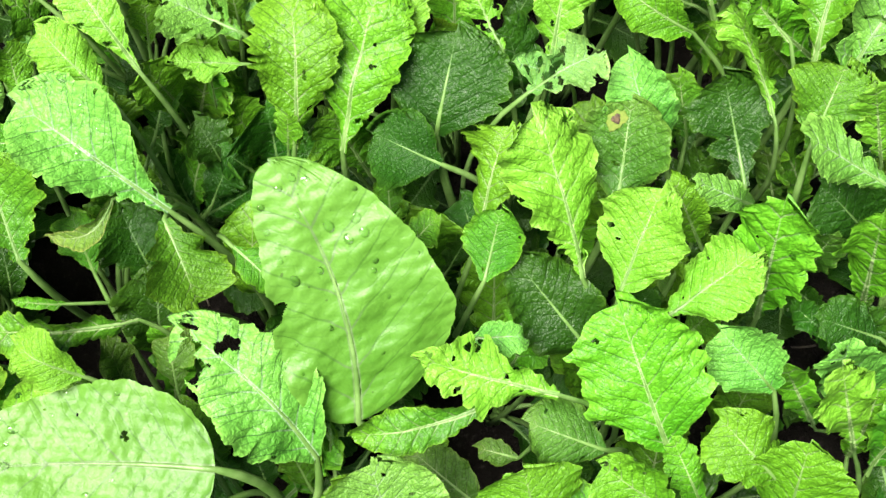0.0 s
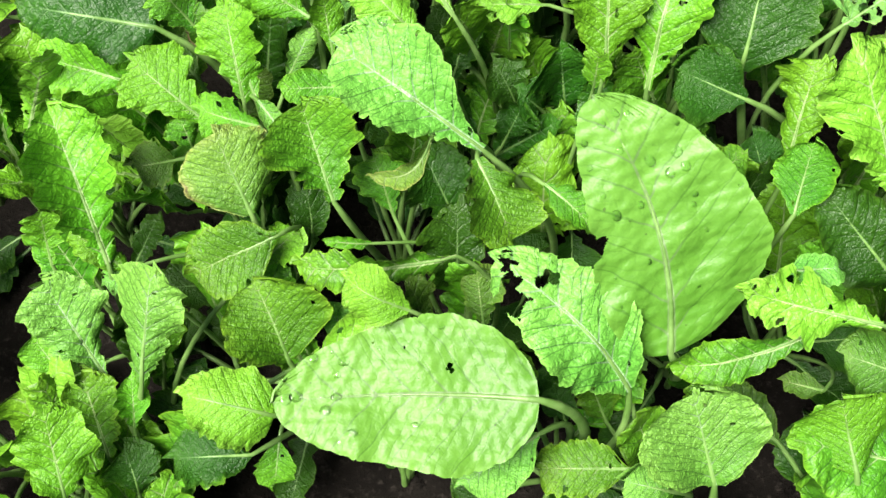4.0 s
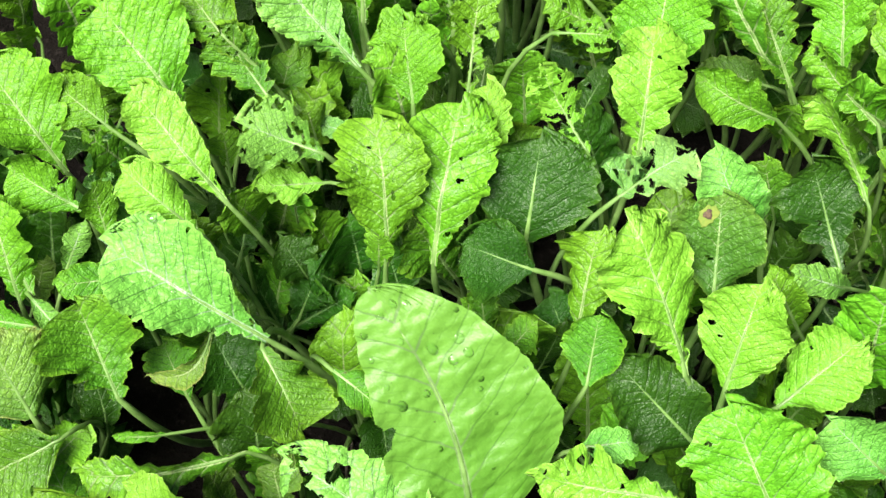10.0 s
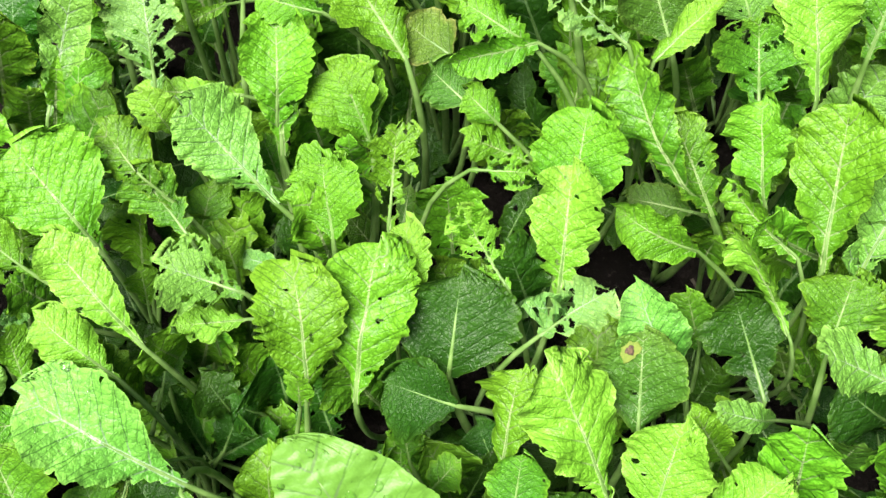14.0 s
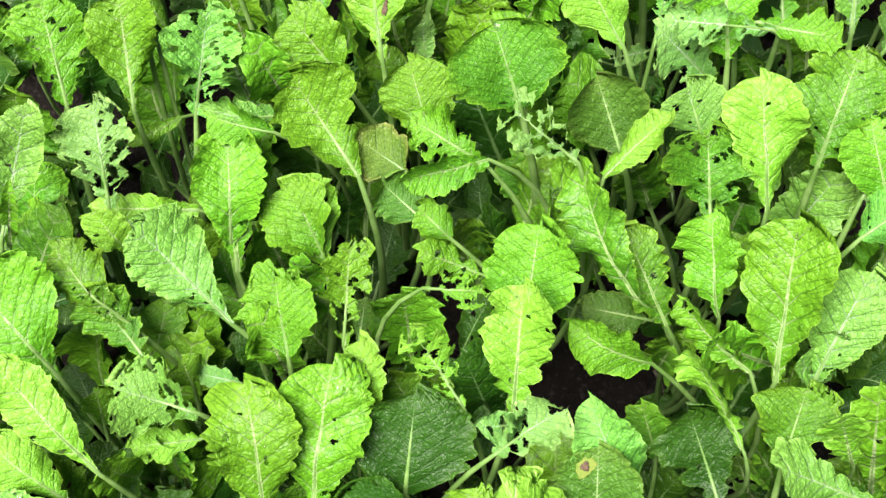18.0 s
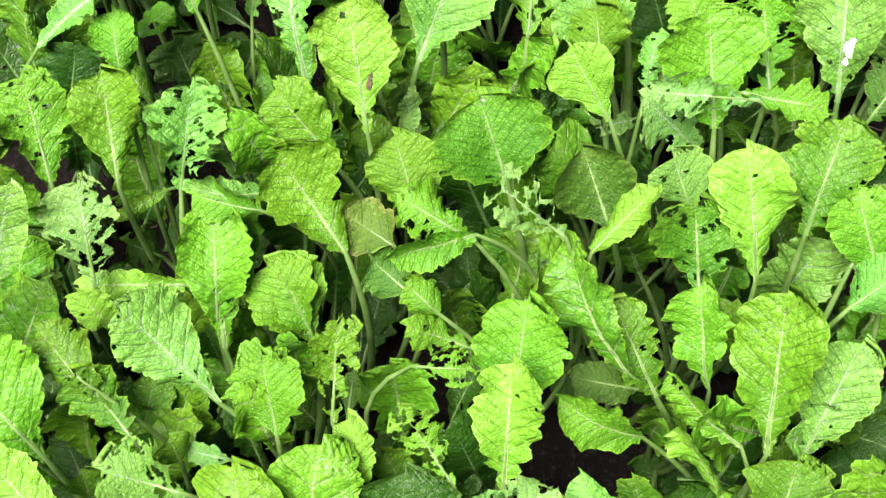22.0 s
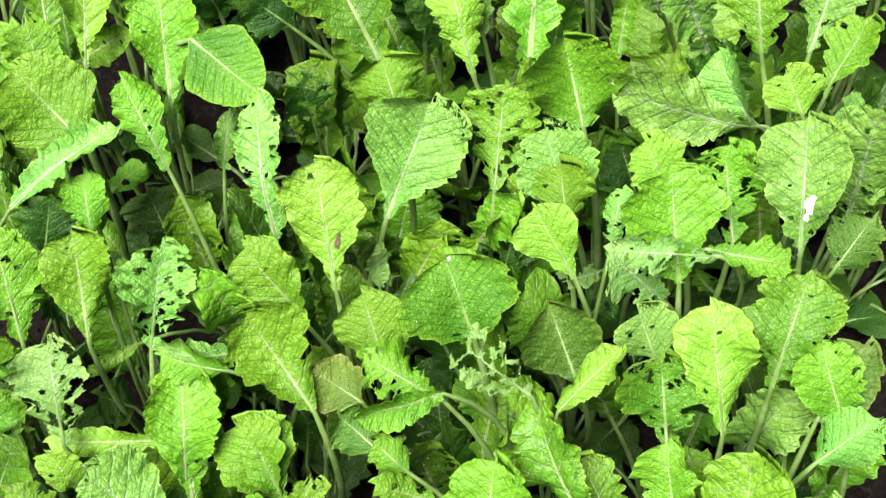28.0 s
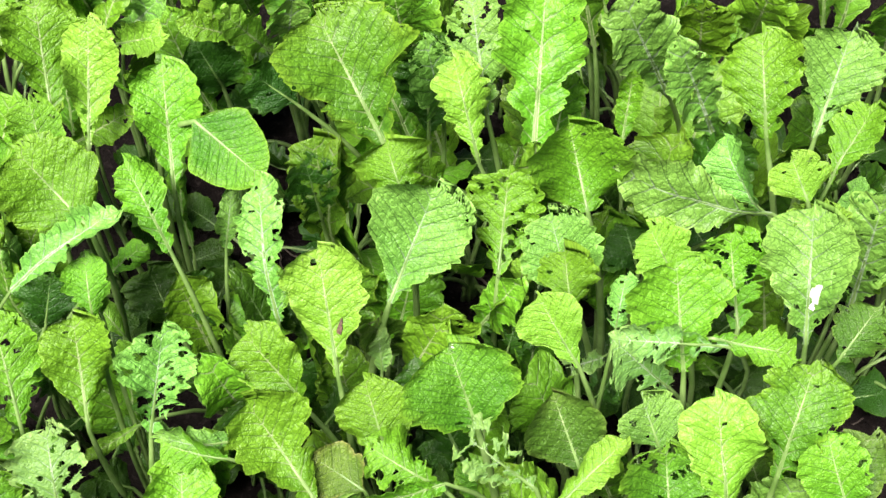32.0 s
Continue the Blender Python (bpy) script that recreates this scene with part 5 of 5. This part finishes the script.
leaf(p, (-0.1162, 0.5550, 0.2489), (-0.1433, 0.5681, 0.2884), 0.0321, 26, "l", "d", gnaw=0.4)
leaf(p, (-0.0710, 0.5169, 0.3119), (-0.0758, 0.5862, 0.3754), 0.0278, 16, "l", "p", gnaw=0.35)
p = plant(-0.025, 0.479, "mustard plant with an ageing leaf that browns at its edges")
leaf(p, (-0.0529, 0.5063, 0.1764), (-0.0562, 0.5339, 0.2403), 0.0285, -21, "o", "d", fine=0.6, gnaw=0.4)
leaf(p, (-0.0486, 0.4932, 0.1904), (-0.0531, 0.5146, 0.2249), 0.0278, -12, "o", "d", fine=0.6, gnaw=0.2)
leaf(p, (-0.0076, 0.4909, 0.2916), (-0.0082, 0.4975, 0.3293), 0.0139, 3, "n", "w")
leaf(p, (-0.0516, 0.4581, 0.3033), (-0.0889, 0.4973, 0.3397), 0.0430, 29, "o", "y", teeth=0.8)
leaf(p, (-0.0057, 0.4326, 0.2961), (-0.0178, 0.4679, 0.3291), 0.0454, 9, "r", "y", teeth=0.7, gnaw=0.05)
b = leaf(p, (-0.0330, 0.4732, 0.3193), (-0.0414, 0.5319, 0.3761), 0.0484, 2, "o", "x", teeth=0.5, gnaw=0.10, ruffle=0.5, label="bright lime leaf with a dark streak")
# this streak stands in for a small caterpillar on the blade
mark(b, "leaf_spot", 0.38, 0.34, 0.0017, 0.0012, 3.2, "dark brown streak standing for a caterpillar")
p = plant(-0.011, 0.535)
leaf(p, (0.0306, 0.5401, 0.2368), (0.0318, 0.5121, 0.3333), 0.0474, -170, "o", "y", gnaw=0.3)
leaf(p, (0.0091, 0.5329, 0.2349), (-0.0152, 0.5071, 0.3199), 0.0348, 102, "r", "o", gnaw=0.3)
leaf(p, (0.0068, 0.5156, 0.2302), (0.0337, 0.5106, 0.3209), 0.0347, -70, "o", "y", gnaw=0.3)
leaf(p, (0.0496, 0.5327, 0.2508), (0.0814, 0.5268, 0.3372), 0.0290, -62, "o", "y", gnaw=0.1)
leaf(p, (-0.0423, 0.5439, 0.1905), (-0.0674, 0.5648, 0.2472), 0.0231, 16, "o", "d", fine=0.6, gnaw=0.2)
leaf(p, (-0.0006, 0.5174, 0.3293), (0.0317, 0.5706, 0.3794), 0.0670, -17, "o", "p", teeth=0.8, gnaw=0.06)
leaf(p, (0.0128, 0.5768, 0.3461), (-0.0000, 0.6095, 0.3757), 0.0484, 22, "l", "y", ruffle=1.6)
p = plant(0.080, 0.472, "low mustard plant with dark green puckered leaves in shade")
leaf(p, (0.0545, 0.4709, 0.1900), (0.0121, 0.4687, 0.2168), 0.0180, 42, "o", "d", fine=0.6, gnaw=0)
p = plant(0.126, 0.472, "mustard plant with pale green leaves eaten to lace by insects")
leaf(p, (0.0988, 0.5075, 0.1831), (0.0788, 0.5336, 0.2463), 0.0266, -5, "o", "d", fine=0.6, gnaw=0)
leaf(p, (0.1253, 0.4848, 0.2419), (0.1394, 0.4861, 0.2782), 0.0257, -48, "l", "d", gnaw=0.6)
leaf(p, (0.1096, 0.4635, 0.3371), (0.0858, 0.4955, 0.3680), 0.0380, 42, "o", "x", teeth=0.3, ruffle=0.6)
leaf(p, (0.1090, 0.4187, 0.2911), (0.0934, 0.4549, 0.3249), 0.0487, 19, "r", "o", teeth=0.3)
leaf(p, (0.1095, 0.4998, 0.3296), (0.1057, 0.5332, 0.3605), 0.0382, 10, "l", "y")
leaf(p, (0.1346, 0.4894, 0.3161), (0.1440, 0.5220, 0.3468), 0.0193, -0, "l", "p", gnaw=0.25)
p = plant(0.186, 0.502)
leaf(p, (0.2257, 0.5036, 0.2010), (0.2529, 0.5220, 0.2289), 0.0282, -58, "l", "d", fine=0.6, gnaw=0)
leaf(p, (0.1405, 0.5015, 0.2824), (0.0956, 0.4798, 0.3005), 0.0149, 36, "l", "w", gnaw=0.6)
leaf(p, (0.1743, 0.4659, 0.3193), (0.1698, 0.5185, 0.3703), 0.0533, 15, "l", "y", teeth=1.2, gnaw=0.15)
leaf(p, (0.1979, 0.4694, 0.3422), (0.1300, 0.4740, 0.3495), 0.0239, 33, "l", "w", gnaw=0.6)
leaf(p, (0.1892, 0.4764, 0.3406), (0.2400, 0.4630, 0.3385), 0.0214, -19, "l", "y", ruffle=1.6)
leaf(p, (0.1723, 0.5136, 0.3470), (0.1555, 0.5394, 0.3711), 0.0365, 28, "r", "x")
leaf(p, (0.2135, 0.4976, 0.3136), (0.2081, 0.5445, 0.3571), 0.0443, 18, "l", "y", gnaw=0.5)
p = plant(0.265, 0.496)
leaf(p, (0.2708, 0.5569, 0.3214), (0.2697, 0.5598, 0.3581), 0.0390, 45, "r", "x", gnaw=0.1)
leaf(p, (0.2097, 0.4941, 0.2564), (0.1942, 0.4953, 0.2807), 0.0183, 64, "l", "g", gnaw=0.18)
b = leaf(p, (0.2503, 0.4801, 0.3209), (0.2550, 0.5436, 0.3804), 0.0560, 15, "o", "p", gnaw=0.06, teeth=0.8)
mark(b, "white_crust", 0.40, 0.24, 0.0034, 0.0009, 1.8, "white dried crust")
mark(b, "white_crust", 0.30, 0.15, 0.0019, 0.0009, 1.5, "white dried crust")
leaf(p, (0.2704, 0.4718, 0.3124), (0.2966, 0.4978, 0.3374), 0.0315, -7, "r", "o", gnaw=0.2)
p = plant(-0.280, 0.642)
leaf(p, (-0.2210, 0.6481, 0.3220), (-0.1603, 0.6542, 0.3596), 0.0231, -49, "o", "y", gnaw=0.05)
p = plant(-0.258, 0.557, "mustard plant with pale grey green crinkled leaves")
leaf(p, (-0.1860, 0.5636, 0.2992), (-0.1541, 0.5712, 0.3252), 0.0163, -44, "o", "y", gnaw=0.1)
leaf(p, (-0.2277, 0.5263, 0.3467), (-0.1574, 0.5603, 0.3804), 0.0227, -9, "n", "p", gnaw=0.2)
p = plant(-0.226, 0.587)
leaf(p, (-0.2466, 0.5827, 0.2803), (-0.2475, 0.5819, 0.3161), 0.0223, 100, "l", "p", gnaw=0.1)
leaf(p, (-0.1851, 0.5680, 0.3516), (-0.2267, 0.6051, 0.3850), 0.0624, 14, "r", "y", teeth=0.6)
leaf(p, (-0.2140, 0.6107, 0.3574), (-0.2221, 0.6433, 0.3870), 0.0337, -7, "r", "y", gnaw=0.12)
p = plant(-0.149, 0.625)
leaf(p, (-0.1167, 0.6209, 0.3840), (-0.0743, 0.5842, 0.3703), 0.0522, -23, "v", "g", teeth=0.15, ruffle=0.4)
leaf(p, (-0.1356, 0.5997, 0.3428), (-0.1377, 0.6611, 0.3988), 0.0421, -9, "o", "y", teeth=0.6, gnaw=0.04)
leaf(p, (-0.1877, 0.6191, 0.3582), (-0.1815, 0.6822, 0.4164), 0.0348, -17, "o", "x", teeth=0.6)
p = plant(-0.039, 0.611, "mustard plant with pale green leaves eaten to lace by insects")
leaf(p, (-0.0479, 0.6228, 0.2671), (-0.0557, 0.6336, 0.3301), 0.0345, 22, "l", "d", gnaw=0.7)
leaf(p, (-0.0012, 0.6158, 0.3630), (-0.0405, 0.6781, 0.4196), 0.0850, 18, "l", "g", teeth=1.3, gnaw=0.08)
p = plant(0.077, 0.566, "mustard plant with bright lime green toothed young leaves")
leaf(p, (0.0822, 0.5421, 0.3054), (0.0861, 0.5442, 0.3419), 0.0160, -46, "r", "x", gnaw=0.05)
leaf(p, (0.0675, 0.5369, 0.3253), (0.0766, 0.5880, 0.3724), 0.0473, -2, "l", "y", gnaw=0.45)
p = plant(0.105, 0.642)
leaf(p, (0.1227, 0.6262, 0.2601), (0.0858, 0.6012, 0.3693), 0.0357, 100, "o", "g", gnaw=0.1)
leaf(p, (0.0423, 0.6144, 0.3129), (0.0059, 0.6092, 0.3475), 0.0295, 48, "o", "y", gnaw=0.3)
leaf(p, (0.0940, 0.6081, 0.3520), (0.1055, 0.6909, 0.4283), 0.0563, 0, "l", "y", teeth=0.9, gnaw=0.04)
leaf(p, (0.0593, 0.6057, 0.3486), (0.0446, 0.6578, 0.3957), 0.0330, 12, "o", "x", teeth=0.9)
leaf(p, (0.0663, 0.6385, 0.3561), (0.0582, 0.7000, 0.4116), 0.0406, 8, "l", "p", gnaw=0.5)
p = plant(0.145, 0.562)
leaf(p, (0.1711, 0.5841, 0.2447), (0.1572, 0.6042, 0.2861), 0.0428, 31, "r", "d", gnaw=0.3)
leaf(p, (0.0985, 0.5577, 0.2256), (0.0644, 0.5212, 0.3117), 0.0299, 96, "o", "g", gnaw=0.3)
leaf(p, (0.1259, 0.5712, 0.3398), (0.1147, 0.6155, 0.3800), 0.0602, 15, "r", "y", cup=0.9, ruffle=1.5)
leaf(p, (0.1120, 0.5193, 0.3234), (0.0986, 0.5608, 0.3611), 0.0505, 16, "r", "p", gnaw=0.18)
p = plant(0.184, 0.610, "mustard plant with bright lime green toothed young leaves")
leaf(p, (0.1590, 0.6250, 0.2557), (0.1435, 0.6246, 0.2916), 0.0393, 73, "r", "d", gnaw=0.18)
leaf(p, (0.1576, 0.6377, 0.3192), (0.1623, 0.6588, 0.3729), 0.0156, 2, "n", "y")
p = plant(0.287, 0.596, "mustard plant with pale grey green crinkled leaves")
leaf(p, (0.2367, 0.5546, 0.3527), (0.1395, 0.5796, 0.3735), 0.0422, 63, "o", "p", cup=0.5)
leaf(p, (0.2393, 0.5622, 0.3382), (0.2102, 0.6036, 0.3753), 0.0354, 68, "o", "p", cup=0.5)
leaf(p, (0.2447, 0.6146, 0.3514), (0.2417, 0.6670, 0.3989), 0.0523, 17, "l", "y", teeth=0.8)
leaf(p, (0.2802, 0.5813, 0.3454), (0.3105, 0.6183, 0.3798), 0.0322, 14, "o", "y", teeth=0.7)
leaf(p, (0.2589, 0.5587, 0.3586), (0.2475, 0.5811, 0.3792), 0.0381, 31, "r", "x")
p = plant(0.297, 0.636, "mustard plant with pale grey green crinkled leaves")
leaf(p, (0.2363, 0.6670, 0.2711), (0.1898, 0.6712, 0.3882), 0.0326, 78, "l", "p", gnaw=0.3)
leaf(p, (0.2761, 0.6135, 0.3507), (0.3006, 0.6657, 0.3986), 0.0488, 1, "o", "p", gnaw=0.15)
p = plant(0.310, 0.554, "mustard plant with pale green leaves eaten to lace by insects")
leaf(p, (0.3165, 0.5523, 0.2241), (0.3134, 0.5705, 0.3490), 0.0488, 37, "o", "p", gnaw=0.3)
p = plant(0.362, 0.578, "mustard plant with pale grey green crinkled leaves")
leaf(p, (0.3251, 0.5893, 0.2821), (0.3014, 0.5963, 0.3200), 0.0339, 64, "r", "p", gnaw=0.1)
p = plant(-0.240, 0.748, "mustard plant with bright lime green toothed young leaves")
leaf(p, (-0.1858, 0.7243, 0.3426), (-0.1401, 0.7044, 0.3732), 0.0267, -54, "o", "x", gnaw=0.18)
p = plant(-0.232, 0.691, "mustard plant with bright lime green toothed young leaves")
leaf(p, (-0.2141, 0.6491, 0.3607), (-0.2194, 0.7076, 0.4137), 0.0470, -12, "l", "y", gnaw=0.1)
p = plant(-0.115, 0.702)
leaf(p, (-0.1173, 0.7234, 0.2943), (-0.1335, 0.7304, 0.3442), 0.0458, 41, "r", "d", gnaw=0.05)
p = plant(-0.048, 0.750, "mustard plant with bright lime green toothed young leaves")
leaf(p, (-0.0736, 0.7354, 0.3056), (-0.1055, 0.7108, 0.3869), 0.0241, 86, "o", "x", gnaw=0.3)
leaf(p, (-0.0985, 0.7269, 0.3433), (-0.1372, 0.7131, 0.3755), 0.0172, 53, "o", "y", gnaw=0.1)
p = plant(0.028, 0.683)
leaf(p, (-0.0646, 0.7084, 0.2903), (-0.0950, 0.7103, 0.3268), 0.0379, 47, "r", "d", gnaw=0.1)
leaf(p, (0.0410, 0.7135, 0.2676), (0.0273, 0.7083, 0.3622), 0.0366, 102, "l", "p", gnaw=0.4)
p = plant(0.158, 0.740)
leaf(p, (0.1509, 0.7577, 0.2796), (0.1227, 0.7520, 0.3740), 0.0485, 93, "o", "g", gnaw=0.3)
p = plant(0.239, 0.738, "mustard plant with pale grey green crinkled leaves")
leaf(p, (0.2083, 0.7174, 0.2687), (0.1583, 0.7112, 0.3870), 0.0454, 85, "o", "p", gnaw=0.1)
leaf(p, (0.2316, 0.7386, 0.2744), (0.2156, 0.7139, 0.3758), 0.0419, 158, "o", "y", gnaw=0.3)
p = plant(-0.214, 0.797, "mustard plant with pale grey green crinkled leaves")
leaf(p, (-0.1837, 0.7661, 0.3139), (-0.1419, 0.7236, 0.3904), 0.0234, -99, "l", "p", gnaw=0.05)
p = plant(-0.077, 0.808)
leaf(p, (-0.0385, 0.7882, 0.2878), (-0.0118, 0.7521, 0.3861), 0.0564, -122, "o", "y", gnaw=0.05)
leaf(p, (-0.0979, 0.7953, 0.2897), (-0.1031, 0.7517, 0.3860), 0.0403, 147, "o", "g", gnaw=0.1)
leaf(p, (-0.0710, 0.7643, 0.2974), (-0.0577, 0.7334, 0.3810), 0.0298, -151, "l", "p", gnaw=0.4)
p = plant(0.022, 0.776)
leaf(p, (0.0158, 0.7610, 0.2805), (0.0068, 0.7390, 0.3825), 0.0561, 149, "l", "g", gnaw=0.3)
p = plant(0.275, 0.779)
leaf(p, (0.2707, 0.7546, 0.2947), (0.2650, 0.7189, 0.3891), 0.0435, -158, "o", "y", gnaw=0.1)
p = plant(0.383, 0.756)
leaf(p, (0.3695, 0.7396, 0.2747), (0.3509, 0.7175, 0.3647), 0.0362, 163, "l", "g", gnaw=0.05)


# ---- the bed beyond the walk ----
def rosette(x, y, rng):
    """A whole plant of the outer bed."""
    p = plant(x, y, "leafy mustard plant in the outer part of the bed", 3, 0)
    q = p.location
    for k in range(rng.randint(6, 9)):
        t = rng.uniform(0, 6.28)
        c, s, r0 = math.cos(t), math.sin(t), rng.uniform(0.02, 0.05)
        r1, z0, z1 = r0 + rng.uniform(0.03, 0.08), rng.uniform(0.07, 0.12), rng.uniform(0.14, 0.20)
        leaf(p, (q.x + c * r0, q.y + s * r0, q.z + z0), (q.x + c * r1, q.y + s * r1, q.z + z1), rng.uniform(0.035, 0.065), rng.uniform(-30, 30),
             rng.choice("oooll"), rng.choice("yygx"), gnaw=rng.choice((0, 0, 0.3)), fine=0.5)


rng = random.Random(11)
for row in range(8):
    for col in range(11):
        x, y = -0.78 + 0.145 * col + rng.uniform(-0.03, 0.03), -0.30 + 0.165 * row + rng.uniform(-0.03, 0.03)
        inside = -0.37 < x < 0.40 and -0.08 < y < 0.67
        if inside or (x > 0.28 and 0.3 < y < 0.68):
            continue
        rosette(x, y, rng)


# ---- crumbs and straw on the soil ----
def soil_crumbs():
    """Loose crumbs of earth along the bare edge and in the gaps of the bed."""
    rng = np.random.default_rng(3)
    verts, faces = [], []
    for _ in range(2600):
        edge = rng.random() < 0.6
        x, y = (rng.uniform(0.24, 0.55), rng.uniform(0.25, 0.85)) if edge else (rng.uniform(-0.4, 0.4), rng.uniform(-0.05, 0.8))
        r = rng.uniform(0.0012, 0.0065) * (0.5 + rng.random())
        c = np.array([x, y, soil_height(x, y) + 0.3 * r])
        q = np.array([(1, 0, 0), (-1, 0, 0), (0, 1, 0), (0, -1, 0), (0, 0, 0.8), (0, 0, -0.6)]) * r * rng.uniform(0.6, 1.3, (6, 3))
        n = len(verts)
        verts += [tuple(c + k) for k in q]
        faces += [(n + a, n + b, n + d) for a, b, d in ((0, 2, 4), (2, 1, 4), (1, 3, 4), (3, 0, 4), (2, 0, 5), (1, 2, 5), (3, 1, 5), (0, 3, 5))]
    me = bpy.data.meshes.new("soil_crumbs")
    me.from_pydata(verts, [], faces)
    me.materials.append(SOIL)
    tagged(new("soil_crumbs", me), "loose dark crumbs of earth lying on the bed", "soil", kind="stuff")


def straw_material():
    m, t, b = nodes_of("dry_straw")
    ob = t.nodes.new("ShaderNodeTexCoord").outputs["Object"]
    c = mix_colour(t, ramp(t, noise_node(t, ob, 90, 3), 0.3, 0.7), (0.035, 0.026, 0.018), (0.085, 0.07, 0.05))
    t.links.new(c, b.inputs["Base Color"])
    b.inputs["Roughness"].default_value = 0.8
    return m


STRAW = straw_material()


def straws():
    """Dry bits of straw and dead stalk on the soil."""
    rng = random.Random(8)
    for k in range(70):
        x, y = (rng.uniform(0.25, 0.5), rng.uniform(0.3, 0.8)) if k < 30 else (rng.uniform(-0.35, 0.35), rng.uniform(0.0, 0.75))
        t, n = rng.uniform(0, 3.14), rng.uniform(0.015, 0.05)
        pts = []
        for i in range(6):
            f = i / 5 - 0.5
            px, py = x + n * f * math.cos(t) + 0.003 * math.sin(7 * f), y + n * f * math.sin(t)
            pts.append((px, py, soil_height(px, py) + 0.0022))
        me = tube("straw", pts, [rng.uniform(0.0005, 0.0012)] * 6, (0, 0, 1))
        me.materials.append(STRAW)
        tagged(new("straw", me), "short dry brown straw lying on the soil", "straw", "straws on the soil")


soil_crumbs()
straws()
